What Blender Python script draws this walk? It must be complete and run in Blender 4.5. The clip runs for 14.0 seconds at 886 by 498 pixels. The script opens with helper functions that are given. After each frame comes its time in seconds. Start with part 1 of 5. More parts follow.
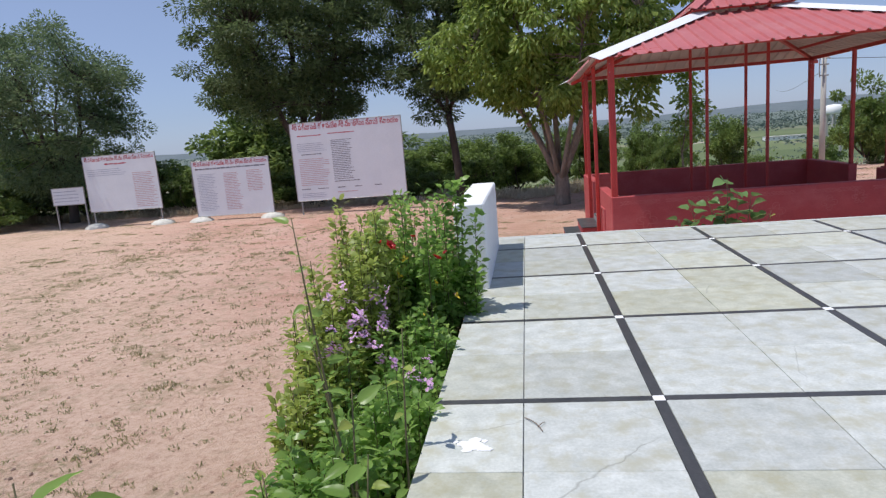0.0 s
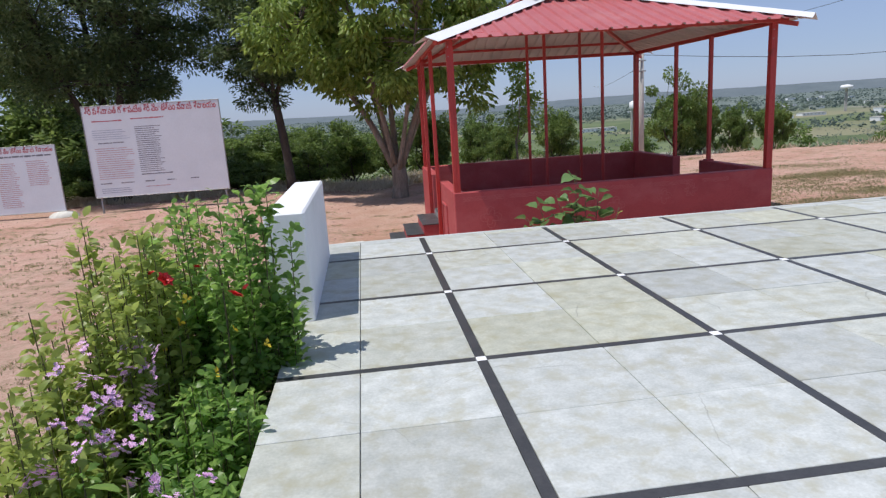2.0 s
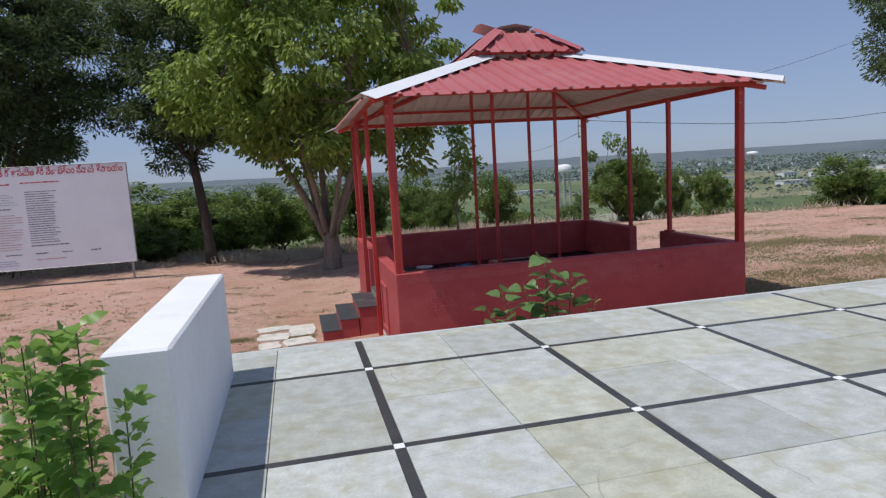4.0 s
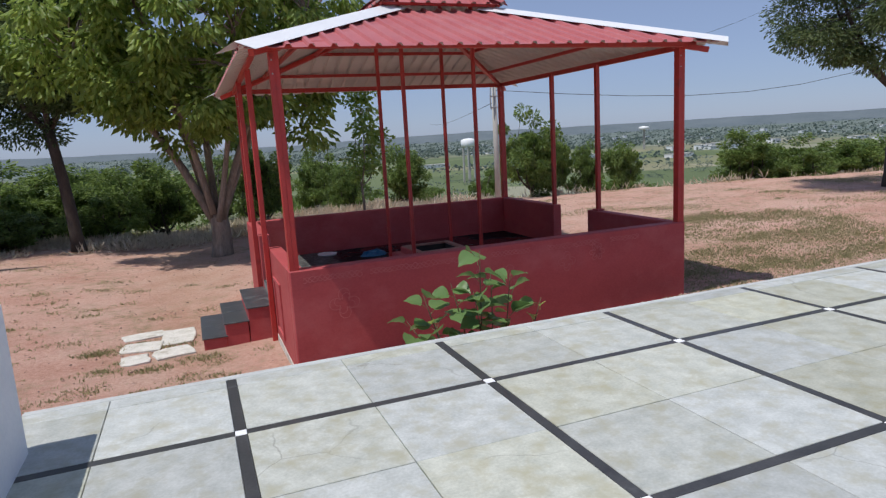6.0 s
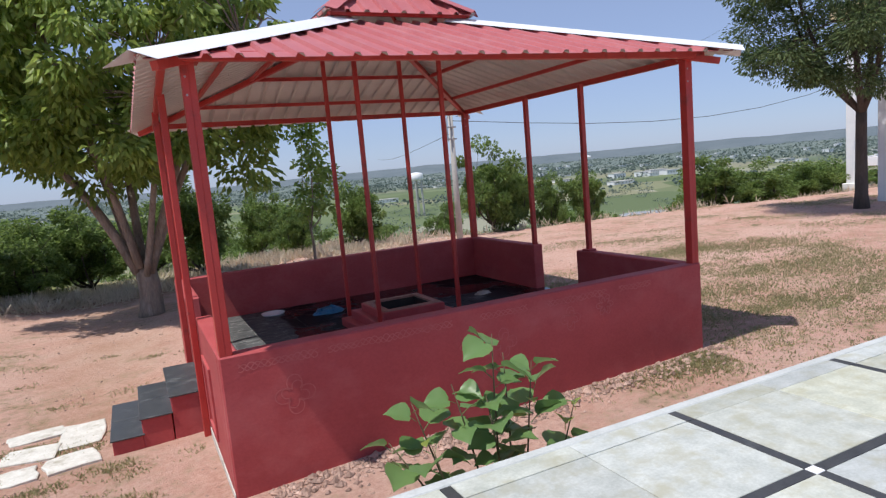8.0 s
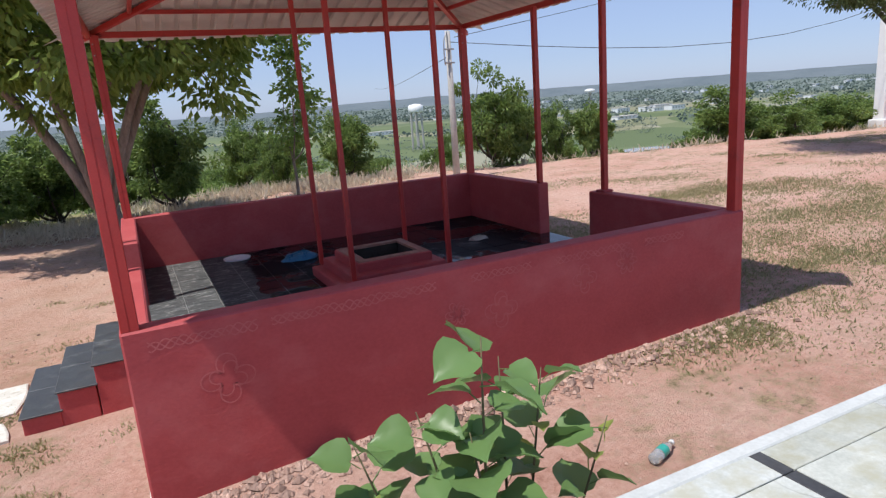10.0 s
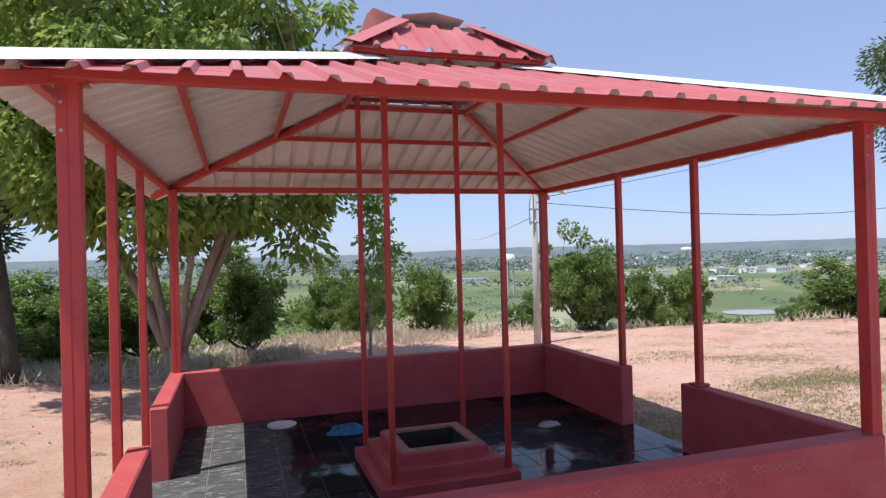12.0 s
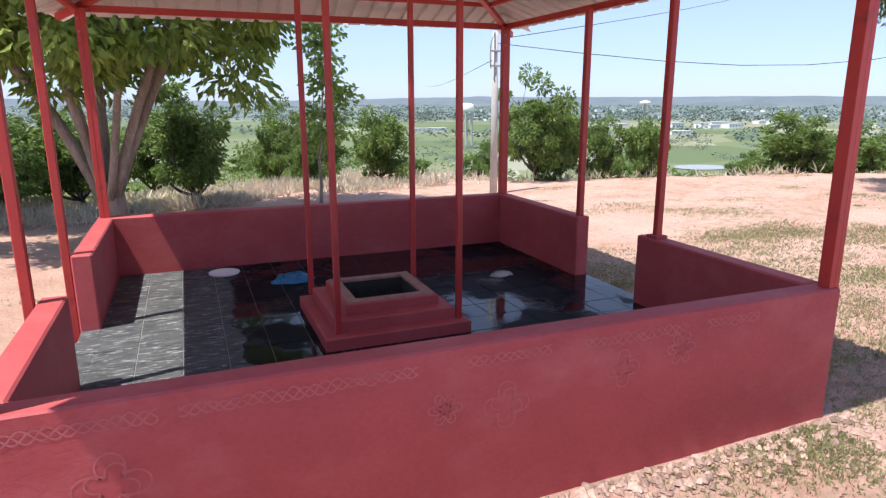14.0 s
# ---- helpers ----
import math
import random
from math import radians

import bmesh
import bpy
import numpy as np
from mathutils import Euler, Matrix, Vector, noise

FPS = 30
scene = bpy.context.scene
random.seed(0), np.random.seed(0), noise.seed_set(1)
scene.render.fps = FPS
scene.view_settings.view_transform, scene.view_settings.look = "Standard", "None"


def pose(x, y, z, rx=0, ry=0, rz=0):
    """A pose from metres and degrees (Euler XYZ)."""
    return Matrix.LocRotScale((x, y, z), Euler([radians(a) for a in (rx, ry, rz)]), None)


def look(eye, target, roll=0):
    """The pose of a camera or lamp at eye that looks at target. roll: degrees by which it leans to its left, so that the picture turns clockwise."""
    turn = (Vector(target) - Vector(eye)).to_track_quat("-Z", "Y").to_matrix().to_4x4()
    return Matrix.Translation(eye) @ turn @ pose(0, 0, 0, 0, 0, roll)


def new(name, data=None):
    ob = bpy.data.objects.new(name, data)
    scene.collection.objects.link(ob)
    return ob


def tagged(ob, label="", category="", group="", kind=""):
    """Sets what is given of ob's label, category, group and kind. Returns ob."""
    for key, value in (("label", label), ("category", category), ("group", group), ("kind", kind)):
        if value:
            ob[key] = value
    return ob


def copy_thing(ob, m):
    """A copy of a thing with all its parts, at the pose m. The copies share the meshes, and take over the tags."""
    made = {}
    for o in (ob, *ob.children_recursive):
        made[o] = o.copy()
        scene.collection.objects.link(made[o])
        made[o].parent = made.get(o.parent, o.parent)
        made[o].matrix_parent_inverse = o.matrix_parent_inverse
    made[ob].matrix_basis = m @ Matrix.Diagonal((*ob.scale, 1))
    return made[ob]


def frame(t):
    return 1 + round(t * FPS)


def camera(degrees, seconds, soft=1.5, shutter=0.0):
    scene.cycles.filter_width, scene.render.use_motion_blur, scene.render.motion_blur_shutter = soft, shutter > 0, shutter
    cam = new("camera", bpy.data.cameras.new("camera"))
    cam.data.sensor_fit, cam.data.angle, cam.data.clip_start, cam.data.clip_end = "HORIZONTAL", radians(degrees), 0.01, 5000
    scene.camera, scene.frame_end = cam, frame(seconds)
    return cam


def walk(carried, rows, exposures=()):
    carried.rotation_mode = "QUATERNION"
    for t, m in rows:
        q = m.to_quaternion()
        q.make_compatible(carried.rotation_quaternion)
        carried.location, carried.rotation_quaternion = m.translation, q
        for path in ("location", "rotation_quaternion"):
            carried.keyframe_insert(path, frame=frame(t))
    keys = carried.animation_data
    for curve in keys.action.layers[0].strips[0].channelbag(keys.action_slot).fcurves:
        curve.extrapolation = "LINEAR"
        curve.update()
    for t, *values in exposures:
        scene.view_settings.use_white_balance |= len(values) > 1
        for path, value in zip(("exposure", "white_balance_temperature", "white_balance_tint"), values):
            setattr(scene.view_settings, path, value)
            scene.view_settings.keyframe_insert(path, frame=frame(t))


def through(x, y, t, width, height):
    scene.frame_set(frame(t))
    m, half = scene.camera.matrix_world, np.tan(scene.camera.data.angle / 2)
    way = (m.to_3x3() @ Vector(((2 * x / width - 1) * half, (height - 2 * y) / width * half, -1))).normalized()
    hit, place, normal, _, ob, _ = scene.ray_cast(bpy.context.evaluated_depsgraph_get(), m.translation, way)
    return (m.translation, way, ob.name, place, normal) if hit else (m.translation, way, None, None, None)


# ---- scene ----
cam = camera(69.7, 14.0, soft=1.3)
PATH = [
    (0, (-0.535, -6.642, 1.267), (-0.813, -4.694, 0.909), -4.7),
    (0.5, (-0.599, -6.365, 1.265), (-0.708, -4.408, 0.868), -3.7),
    (1, (-0.585, -6.106, 1.255), (-0.665, -4.147, 0.863), -6.5),
    (1.5, (-0.503, -5.839, 1.259), (-0.526, -3.894, 0.797), -6.2),
    (2, (-0.501, -5.557, 1.25), (-0.282, -3.616, 0.823), -3.7),
    (2.5, (-0.387, -5.242, 1.256), (0.102, -3.357, 0.801), -5.3),
    (3, (-0.419, -4.847, 1.276), (-0.065, -2.917, 0.894), -3.7),
    (3.5, (-0.443, -4.545, 1.278), (-0.036, -2.603, 1.023), -1.6),
    (3.7, (-0.427, -4.401, 1.312), (-0.01, -2.461, 1.064), -2.7),
    (5.8, (-0.119, -3.03, 1.286), (0.434, -1.131, 0.991), -2.6),
    (6, (-0.08, -2.921, 1.288), (0.63, -1.084, 0.941), -3.3),
    (6.5, (0.089, -2.553, 1.31), (0.966, -0.788, 0.967), -3.9),
    (7, (0.155, -2.161, 1.332), (0.919, -0.335, 1.045), -5.2),
    (7.2, (0.162, -2.033, 1.314), (0.984, -0.227, 1.065), -5.2),
    (9.5, (0.706, -0.717, 1.299), (1.581, 1.046, 0.942), -4.3),
    (10, (0.879, -0.515, 1.195), (1.714, 1.244, 0.737), -4.3),
    (10.5, (0.994, -0.269, 1.342), (1.803, 1.55, 1.153), -1.0),
    (11, (1.16, -0.174, 1.333), (2.008, 1.633, 1.222), -1.9),
    (11.5, (1.281, -0.038, 1.394), (2.146, 1.765, 1.373), -1.5),
    (12, (1.398, 0.041, 1.37), (2.019, 1.942, 1.381), -1.5),
    (12.5, (1.475, 0.125, 1.316), (1.967, 2.052, 1.105), -3.4),
    (13, (1.515, 0.154, 1.292), (1.984, 2.051, 0.864), -0.9),
    (13.5, (1.528, 0.32, 1.284), (2.062, 2.19, 0.82), 1.8),
    (14, (1.582, 0.421, 1.286), (2.305, 2.229, 0.83), -0.1),
]
walk(cam, [(t, look(eye, target, roll)) for t, eye, target, roll in PATH],
     exposures=[(0, -0.28, 6400, 11), (1.5, -0.25, 6400, 11), (3.5, -0.55, 6400, 11), (6.5, -0.4, 6400, 11), (9.5, 0.04, 6400, 11), (10, 0.0, 6400, 11), (10.5, 0.27, 6400, 11), (11.5, 0.28, 6400, 11), (12, 0.24, 6400, 11), (12.7, 0.52, 6400, 11), (14, 0.63, 6400, 11)])

# ---- sky, sun ----
SUN_WAY = Vector((0.39, 0.10, -1.0)).normalized()
world = bpy.data.worlds.new("sky")
scene.world = world
world.use_nodes = True
wn = world.node_tree.nodes
wsky = wn.new("ShaderNodeTexSky")
wsky.sky_type = "NISHITA"
wsky.sun_disc = False
wsky.sun_elevation = radians(68.5)
wsky.sun_rotation = radians(256)
wsky.air_density, wsky.dust_density, wsky.ozone_density = 1.0, 0.35, 3.0
wsky.altitude = 400
whs, wmx = wn.new("ShaderNodeHueSaturation"), wn.new("ShaderNodeMix")
whs.inputs["Saturation"].default_value = 0.70
wmx.data_type, wmx.blend_type = "RGBA", "MULTIPLY"
wmx.inputs[0].default_value, wmx.inputs[7].default_value = 1.0, (0.83, 0.935, 1.17, 1)
world.node_tree.links.new(wsky.outputs[0], whs.inputs["Color"])
world.node_tree.links.new(whs.outputs[0], wmx.inputs[6])
haze = wn.new("ShaderNodeMix")
haze.data_type = "RGBA"
haze.inputs[0].default_value, haze.inputs[7].default_value = 0.5, (2.75, 3.5, 5.4, 1)
world.node_tree.links.new(wmx.outputs[2], haze.inputs[6])
world.node_tree.links.new(haze.outputs[2], wn["Background"].inputs["Color"])
wn["Background"].inputs["Strength"].default_value = 0.128
sun = new("sun", bpy.data.lights.new("sun", "SUN"))
sun.data.energy, sun.data.angle, sun.data.color = 5.0, radians(0.6), (1.0, 0.95, 0.88)
sun.rotation_euler = SUN_WAY.to_track_quat("-Z", "Y").to_euler()


# ---- materials ----
def node_mat(name):
    m = bpy.data.materials.new(name)
    m.use_nodes = True
    n = m.node_tree.nodes
    return m, n, m.node_tree.links, n["Principled BSDF"]


def mat(name, low, high, scale=6.0, rough=0.6, bump=0.2, fine=60.0, metal=0.0, stain=None, stain_scale=1.5, stain_cut=(0.5, 0.65),
        vary=0.0, island=False, depth=0.01, spec=0.5, stretch=None, rough_vary=0.1):
    """Two scales of noise between two colours, an optional stain on top, relief from both."""
    m, n, l, b = node_mat(name)
    tc = n.new("ShaderNodeTexCoord")
    src = tc.outputs["Object"]
    geo = n.new("ShaderNodeNewGeometry")
    src = geo.outputs["Position"]
    if stretch:
        mp = n.new("ShaderNodeMapping")
        mp.inputs["Scale"].default_value = stretch
        l.new(src, mp.inputs[0])
        src = mp.outputs[0]
    big, small = n.new("ShaderNodeTexNoise"), n.new("ShaderNodeTexNoise")
    for t, s, d in ((big, scale, 5), (small, fine, 4)):
        t.inputs["Scale"].default_value, t.inputs["Detail"].default_value = s, d
        t.inputs["Roughness"].default_value = 0.6
        l.new(src, t.inputs["Vector"])
    mix = n.new("ShaderNodeMix")
    mix.data_type = "FLOAT"
    mix.inputs[0].default_value = 0.4
    l.new(big.outputs[0], mix.inputs[2]), l.new(small.outputs[0], mix.inputs[3])
    ramp = n.new("ShaderNodeValToRGB")
    ramp.color_ramp.elements[0].position, ramp.color_ramp.elements[1].position = 0.34, 0.66
    ramp.color_ramp.elements[0].color, ramp.color_ramp.elements[1].color = (*low, 1), (*high, 1)
    l.new(mix.outputs[0], ramp.inputs[0])
    col = ramp.outputs[0]
    if stain:
        sn = n.new("ShaderNodeTexNoise")
        sn.inputs["Scale"].default_value, sn.inputs["Detail"].default_value = stain_scale, 7
        sn.inputs["Roughness"].default_value = 0.65
        l.new(src, sn.inputs["Vector"])
        sr = n.new("ShaderNodeMapRange")
        sr.inputs[1].default_value, sr.inputs[2].default_value = stain_cut
        l.new(sn.outputs[0], sr.inputs[0])
        sm = n.new("ShaderNodeMix")
        sm.data_type = "RGBA"
        sm.inputs[7].default_value = (*stain, 1)
        l.new(sr.outputs[0], sm.inputs[0]), l.new(col, sm.inputs[6])
        col = sm.outputs[2]
    if vary:
        if island:
            rnd = geo.outputs["Random Per Island"]
        else:
            rnd = n.new("ShaderNodeObjectInfo").outputs["Random"]
        vr = n.new("ShaderNodeMapRange")
        vr.inputs[3].default_value, vr.inputs[4].default_value = 1 - vary, 1 + vary
        l.new(rnd, vr.inputs[0])
        hs = n.new("ShaderNodeHueSaturation")
        l.new(vr.outputs[0], hs.inputs["Value"]), l.new(col, hs.inputs["Color"])
        col = hs.outputs[0]
    l.new(col, b.inputs["Base Color"])
    rr = n.new("ShaderNodeMapRange")
    rr.inputs[3].default_value, rr.inputs[4].default_value = max(0.02, rough - rough_vary), min(1, rough + rough_vary)
    l.new(big.outputs[0], rr.inputs[0]), l.new(rr.outputs[0], b.inputs["Roughness"])
    b.inputs["Metallic"].default_value = metal
    b.inputs["Specular IOR Level"].default_value = spec
    if bump:
        bp = n.new("ShaderNodeBump")
        bp.inputs["Strength"].default_value, bp.inputs["Distance"].default_value = bump, depth
        l.new(mix.outputs[0], bp.inputs["Height"]), l.new(bp.outputs[0], b.inputs["Normal"])
    return m


def cracked(m):
    """Fine dark hairlines that come and go, on top of a stone material."""
    n, l = m.node_tree.nodes, m.node_tree.links
    b = n["Principled BSDF"]
    col = b.inputs["Base Color"].links[0].from_socket
    geo = n.new("ShaderNodeNewGeometry")
    bend, gate, vor = n.new("ShaderNodeTexNoise"), n.new("ShaderNodeTexNoise"), n.new("ShaderNodeTexVoronoi")
    bend.inputs["Scale"].default_value, bend.inputs["Detail"].default_value = 3.0, 5
    gate.inputs["Scale"].default_value = 1.3
    add = n.new("ShaderNodeMix")
    add.data_type = "VECTOR"
    add.inputs[0].default_value = 0.16
    vor.feature = "DISTANCE_TO_EDGE"
    vor.inputs["Scale"].default_value = 1.15
    l.new(geo.outputs["Position"], bend.inputs["Vector"]), l.new(geo.outputs["Position"], gate.inputs["Vector"])
    l.new(geo.outputs["Position"], add.inputs[4]), l.new(bend.outputs[1], add.inputs[5]), l.new(add.outputs[1], vor.inputs["Vector"])
    line, part_of, both, mix = n.new("ShaderNodeMapRange"), n.new("ShaderNodeMapRange"), n.new("ShaderNodeMath"), n.new("ShaderNodeMix")
    line.inputs[1].default_value, line.inputs[2].default_value, line.inputs[3].default_value, line.inputs[4].default_value = 0.0, 0.005, 0.5, 0.0
    part_of.inputs[1].default_value, part_of.inputs[2].default_value = 0.52, 0.6
    both.operation, mix.data_type = "MULTIPLY", "RGBA"
    mix.inputs[7].default_value = (0.17, 0.17, 0.14, 1)
    l.new(vor.outputs["Distance"], line.inputs[0]), l.new(gate.outputs[0], part_of.inputs[0])
    l.new(line.outputs[0], both.inputs[0]), l.new(part_of.outputs[0], both.inputs[1])
    l.new(both.outputs[0], mix.inputs[0]), l.new(col, mix.inputs[6]), l.new(mix.outputs[2], b.inputs["Base Color"])


def leaf_mat(name, low, high, rough=0.45, through=0.35, vary=0.35):
    """A leaf: colour by island, with light passing through it."""
    m, n, l, b = node_mat(name)
    geo = n.new("ShaderNodeNewGeometry")
    ramp = n.new("ShaderNodeValToRGB")
    ramp.color_ramp.elements[0].color, ramp.color_ramp.elements[1].color = (*low, 1), (*high, 1)
    no = n.new("ShaderNodeTexNoise")
    no.inputs["Scale"].default_value = 1.3
    l.new(geo.outputs["Position"], no.inputs["Vector"])
    mx = n.new("ShaderNodeMix")
    mx.data_type = "FLOAT"
    mx.inputs[0].default_value = 0.45
    l.new(geo.outputs["Random Per Island"], mx.inputs[2]), l.new(no.outputs[0], mx.inputs[3])
    l.new(mx.outputs[0], ramp.inputs[0])
    l.new(ramp.outputs[0], b.inputs["Base Color"])
    b.inputs["Roughness"].default_value = rough
    b.inputs["Specular IOR Level"].default_value = 0.35
    tr = n.new("ShaderNodeBsdfTranslucent")
    hs = n.new("ShaderNodeHueSaturation")
    hs.inputs["Value"].default_value, hs.inputs["Hue"].default_value = 1.5, 0.485
    l.new(ramp.outputs[0], hs.inputs["Color"]), l.new(hs.outputs[0], tr.inputs["Color"])
    ms = n.new("ShaderNodeMixShader")
    ms.inputs[0].default_value = through
    l.new(b.outputs[0], ms.inputs[1]), l.new(tr.outputs[0], ms.inputs[2])
    l.new(ms.outputs[0], n["Material Output"].inputs["Surface"])
    return m


RED = mat("red_plaster", (0.37, 0.064, 0.068), (0.47, 0.09, 0.092), 2.4, 0.62, 0.4, 45, stain=(0.49, 0.13, 0.13), stain_scale=2.6, stain_cut=(0.48, 0.80), stretch=(0.8, 0.8, 1.1), spec=0.28)
RED_STEEL = mat("red_painted_steel", (0.40, 0.032, 0.028), (0.50, 0.05, 0.042), 5.0, 0.42, 0.12, 90, stain=(0.2, 0.03, 0.025), stain_scale=6, stain_cut=(0.6, 0.75))
ROOF_RED = mat("red_roof_sheet", (0.40, 0.105, 0.11), (0.48, 0.145, 0.15), 2.0, 0.45, 0.05, 30, stain=(0.50, 0.22, 0.22), stain_scale=1.2, stain_cut=(0.5, 0.8))
ROOF_UNDER = mat("grey_white_sheet_underside", (0.53, 0.51, 0.49), (0.63, 0.61, 0.59), 2.5, 0.5, 0.05, 40)
CAP_WHITE = mat("white_ridge_sheet", (0.74, 0.76, 0.78), (0.82, 0.83, 0.84), 3.0, 0.35, 0.05, 40)
CAP_PINK = mat("pink_grey_cap_sheet", (0.58, 0.47, 0.47), (0.68, 0.58, 0.57), 3.0, 0.4, 0.05, 40)
WHITE = mat("white_plaster", (0.74, 0.76, 0.78), (0.84, 0.85, 0.86), 4.0, 0.7, 0.25, 50, stain=(0.62, 0.62, 0.60), stain_scale=2.0, stain_cut=(0.58, 0.8))
SLAB = mat("pale_grey_stone_slab", (0.36, 0.385, 0.365), (0.555, 0.58, 0.565), 9, 0.55, 0.25, 70, stain=(0.385, 0.385, 0.315), stain_scale=6.5, stain_cut=(0.48, 0.66), vary=0.13, depth=0.005)


def tinted(m, warm, amount):
    """Lean each piece by its own share towards a second stone colour."""
    n, l = m.node_tree.nodes, m.node_tree.links
    b = n["Principled BSDF"]
    col = b.inputs["Base Color"].links[0].from_socket
    rnd, wn_, span, mix = n.new("ShaderNodeObjectInfo"), n.new("ShaderNodeTexWhiteNoise"), n.new("ShaderNodeMapRange"), n.new("ShaderNodeMix")
    wn_.noise_dimensions = "1D"
    span.inputs[1].default_value, span.inputs[2].default_value, span.inputs[4].default_value = 0.35, 1.0, amount
    mix.data_type, mix.blend_type = "RGBA", "MULTIPLY"
    mix.inputs[7].default_value = (*warm, 1)
    l.new(rnd.outputs["Random"], wn_.inputs["W"]), l.new(wn_.outputs["Value"], span.inputs[0])
    l.new(span.outputs[0], mix.inputs[0]), l.new(col, mix.inputs[6]), l.new(mix.outputs[2], b.inputs["Base Color"])


tinted(SLAB, (0.96, 0.93, 0.77), 0.85)
cracked(SLAB)
SLAB_BACK = mat("pale_mortar", (0.40, 0.42, 0.41), (0.55, 0.57, 0.56), 6, 0.85, 0.3, 60)
BAND = mat("black_stone_band", (0.034, 0.035, 0.037), (0.07, 0.07, 0.072), 6, 0.4, 0.1, 60, stain=(0.16, 0.17, 0.17), stain_scale=5, stain_cut=(0.62, 0.85))
BLACK_TILE = mat("black_wet_tile_sunlit_entry", (0.04, 0.043, 0.045), (0.12, 0.125, 0.125), 4, 0.2, 0.05, 70, stain=(0.36, 0.37, 0.36), stain_scale=11, stain_cut=(0.54, 0.70), depth=0.002, stretch=(1, 3, 1))


def wet(m, scale, sunlit_x):
    """Sun and shade put into the tile colour: pale towards the sunlit entry, near black beyond. Pools of water in the
    dark part are mirror smooth.
    """
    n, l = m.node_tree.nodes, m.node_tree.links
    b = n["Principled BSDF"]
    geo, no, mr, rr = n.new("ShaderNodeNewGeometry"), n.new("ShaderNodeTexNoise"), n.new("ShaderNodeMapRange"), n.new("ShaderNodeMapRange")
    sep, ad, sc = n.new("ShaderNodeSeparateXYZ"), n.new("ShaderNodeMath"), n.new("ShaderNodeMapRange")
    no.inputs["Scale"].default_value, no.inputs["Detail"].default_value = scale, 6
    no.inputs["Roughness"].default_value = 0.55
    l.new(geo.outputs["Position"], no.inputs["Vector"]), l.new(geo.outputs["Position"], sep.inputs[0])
    # pale up to where the sun patch ends, shade painted dark past it
    sc.inputs[1].default_value, sc.inputs[2].default_value, sc.inputs[3].default_value, sc.inputs[4].default_value = sunlit_x + 0.85, sunlit_x + 1.2, -0.5, 0.13
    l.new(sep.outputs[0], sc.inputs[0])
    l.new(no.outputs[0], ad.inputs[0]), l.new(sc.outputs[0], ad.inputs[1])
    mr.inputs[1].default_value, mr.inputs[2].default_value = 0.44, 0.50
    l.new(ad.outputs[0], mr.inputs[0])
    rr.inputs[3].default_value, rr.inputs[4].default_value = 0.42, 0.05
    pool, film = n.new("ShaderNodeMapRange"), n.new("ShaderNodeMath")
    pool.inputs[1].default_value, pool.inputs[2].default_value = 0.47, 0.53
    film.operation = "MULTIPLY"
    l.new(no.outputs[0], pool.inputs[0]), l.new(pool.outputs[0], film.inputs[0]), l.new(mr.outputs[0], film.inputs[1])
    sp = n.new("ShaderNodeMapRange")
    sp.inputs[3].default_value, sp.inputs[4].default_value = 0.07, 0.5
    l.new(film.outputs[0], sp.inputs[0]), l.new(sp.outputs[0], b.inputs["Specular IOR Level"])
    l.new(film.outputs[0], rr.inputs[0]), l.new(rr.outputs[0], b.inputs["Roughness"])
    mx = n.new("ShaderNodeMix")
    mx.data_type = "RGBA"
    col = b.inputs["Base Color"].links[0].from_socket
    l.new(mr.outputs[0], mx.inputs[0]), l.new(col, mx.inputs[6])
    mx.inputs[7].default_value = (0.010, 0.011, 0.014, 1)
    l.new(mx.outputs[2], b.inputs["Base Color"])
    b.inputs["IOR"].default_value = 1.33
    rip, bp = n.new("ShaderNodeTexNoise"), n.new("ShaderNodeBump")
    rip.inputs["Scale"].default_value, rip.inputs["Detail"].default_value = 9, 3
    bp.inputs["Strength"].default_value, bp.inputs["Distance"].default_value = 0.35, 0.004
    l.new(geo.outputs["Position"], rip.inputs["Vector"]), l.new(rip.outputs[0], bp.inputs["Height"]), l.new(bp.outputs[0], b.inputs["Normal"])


# paints the floor's sunlit entry side pale and the shaded rest black
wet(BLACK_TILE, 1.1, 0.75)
STEP_TILE = mat("black_dusty_tile", (0.035, 0.039, 0.046), (0.085, 0.093, 0.10), 7, 0.35, 0.1, 60, stain=(0.19, 0.2, 0.2), stain_scale=6, stain_cut=(0.55, 0.8))
CONCRETE = mat("grey_concrete", (0.36, 0.35, 0.33), (0.52, 0.51, 0.48), 4, 0.8, 0.3, 50)
BARK = mat("grey_brown_bark", (0.15, 0.115, 0.09), (0.36, 0.295, 0.24), 7, 0.9, 1.0, 34, stretch=(1, 1, 0.22), depth=0.05, stain=(0.44, 0.39, 0.33), stain_scale=4, stain_cut=(0.55, 0.7))
BARK_DARK = mat("dark_bark", (0.05, 0.04, 0.035), (0.11, 0.09, 0.075), 5, 0.9, 0.9, 30, stretch=(1, 1, 0.3), depth=0.03)
PALE_STONE = mat("pale_rough_stone", (0.50, 0.49, 0.43), (0.72, 0.71, 0.66), 7, 0.8, 0.6, 40, stain=(0.33, 0.30, 0.22), stain_scale=6, stain_cut=(0.55, 0.75), depth=0.02)
STEM = mat("green_brown_stem", (0.08, 0.07, 0.03), (0.16, 0.14, 0.07), 12, 0.7, 0.3, 60)
LEAF_BIG = leaf_mat("broad_green_leaf", (0.09, 0.17, 0.036), (0.35, 0.46, 0.115), through=0.5)
LEAF_DARK = leaf_mat("dark_feathery_leaf", (0.042, 0.08, 0.034), (0.16, 0.22, 0.085), through=0.45)
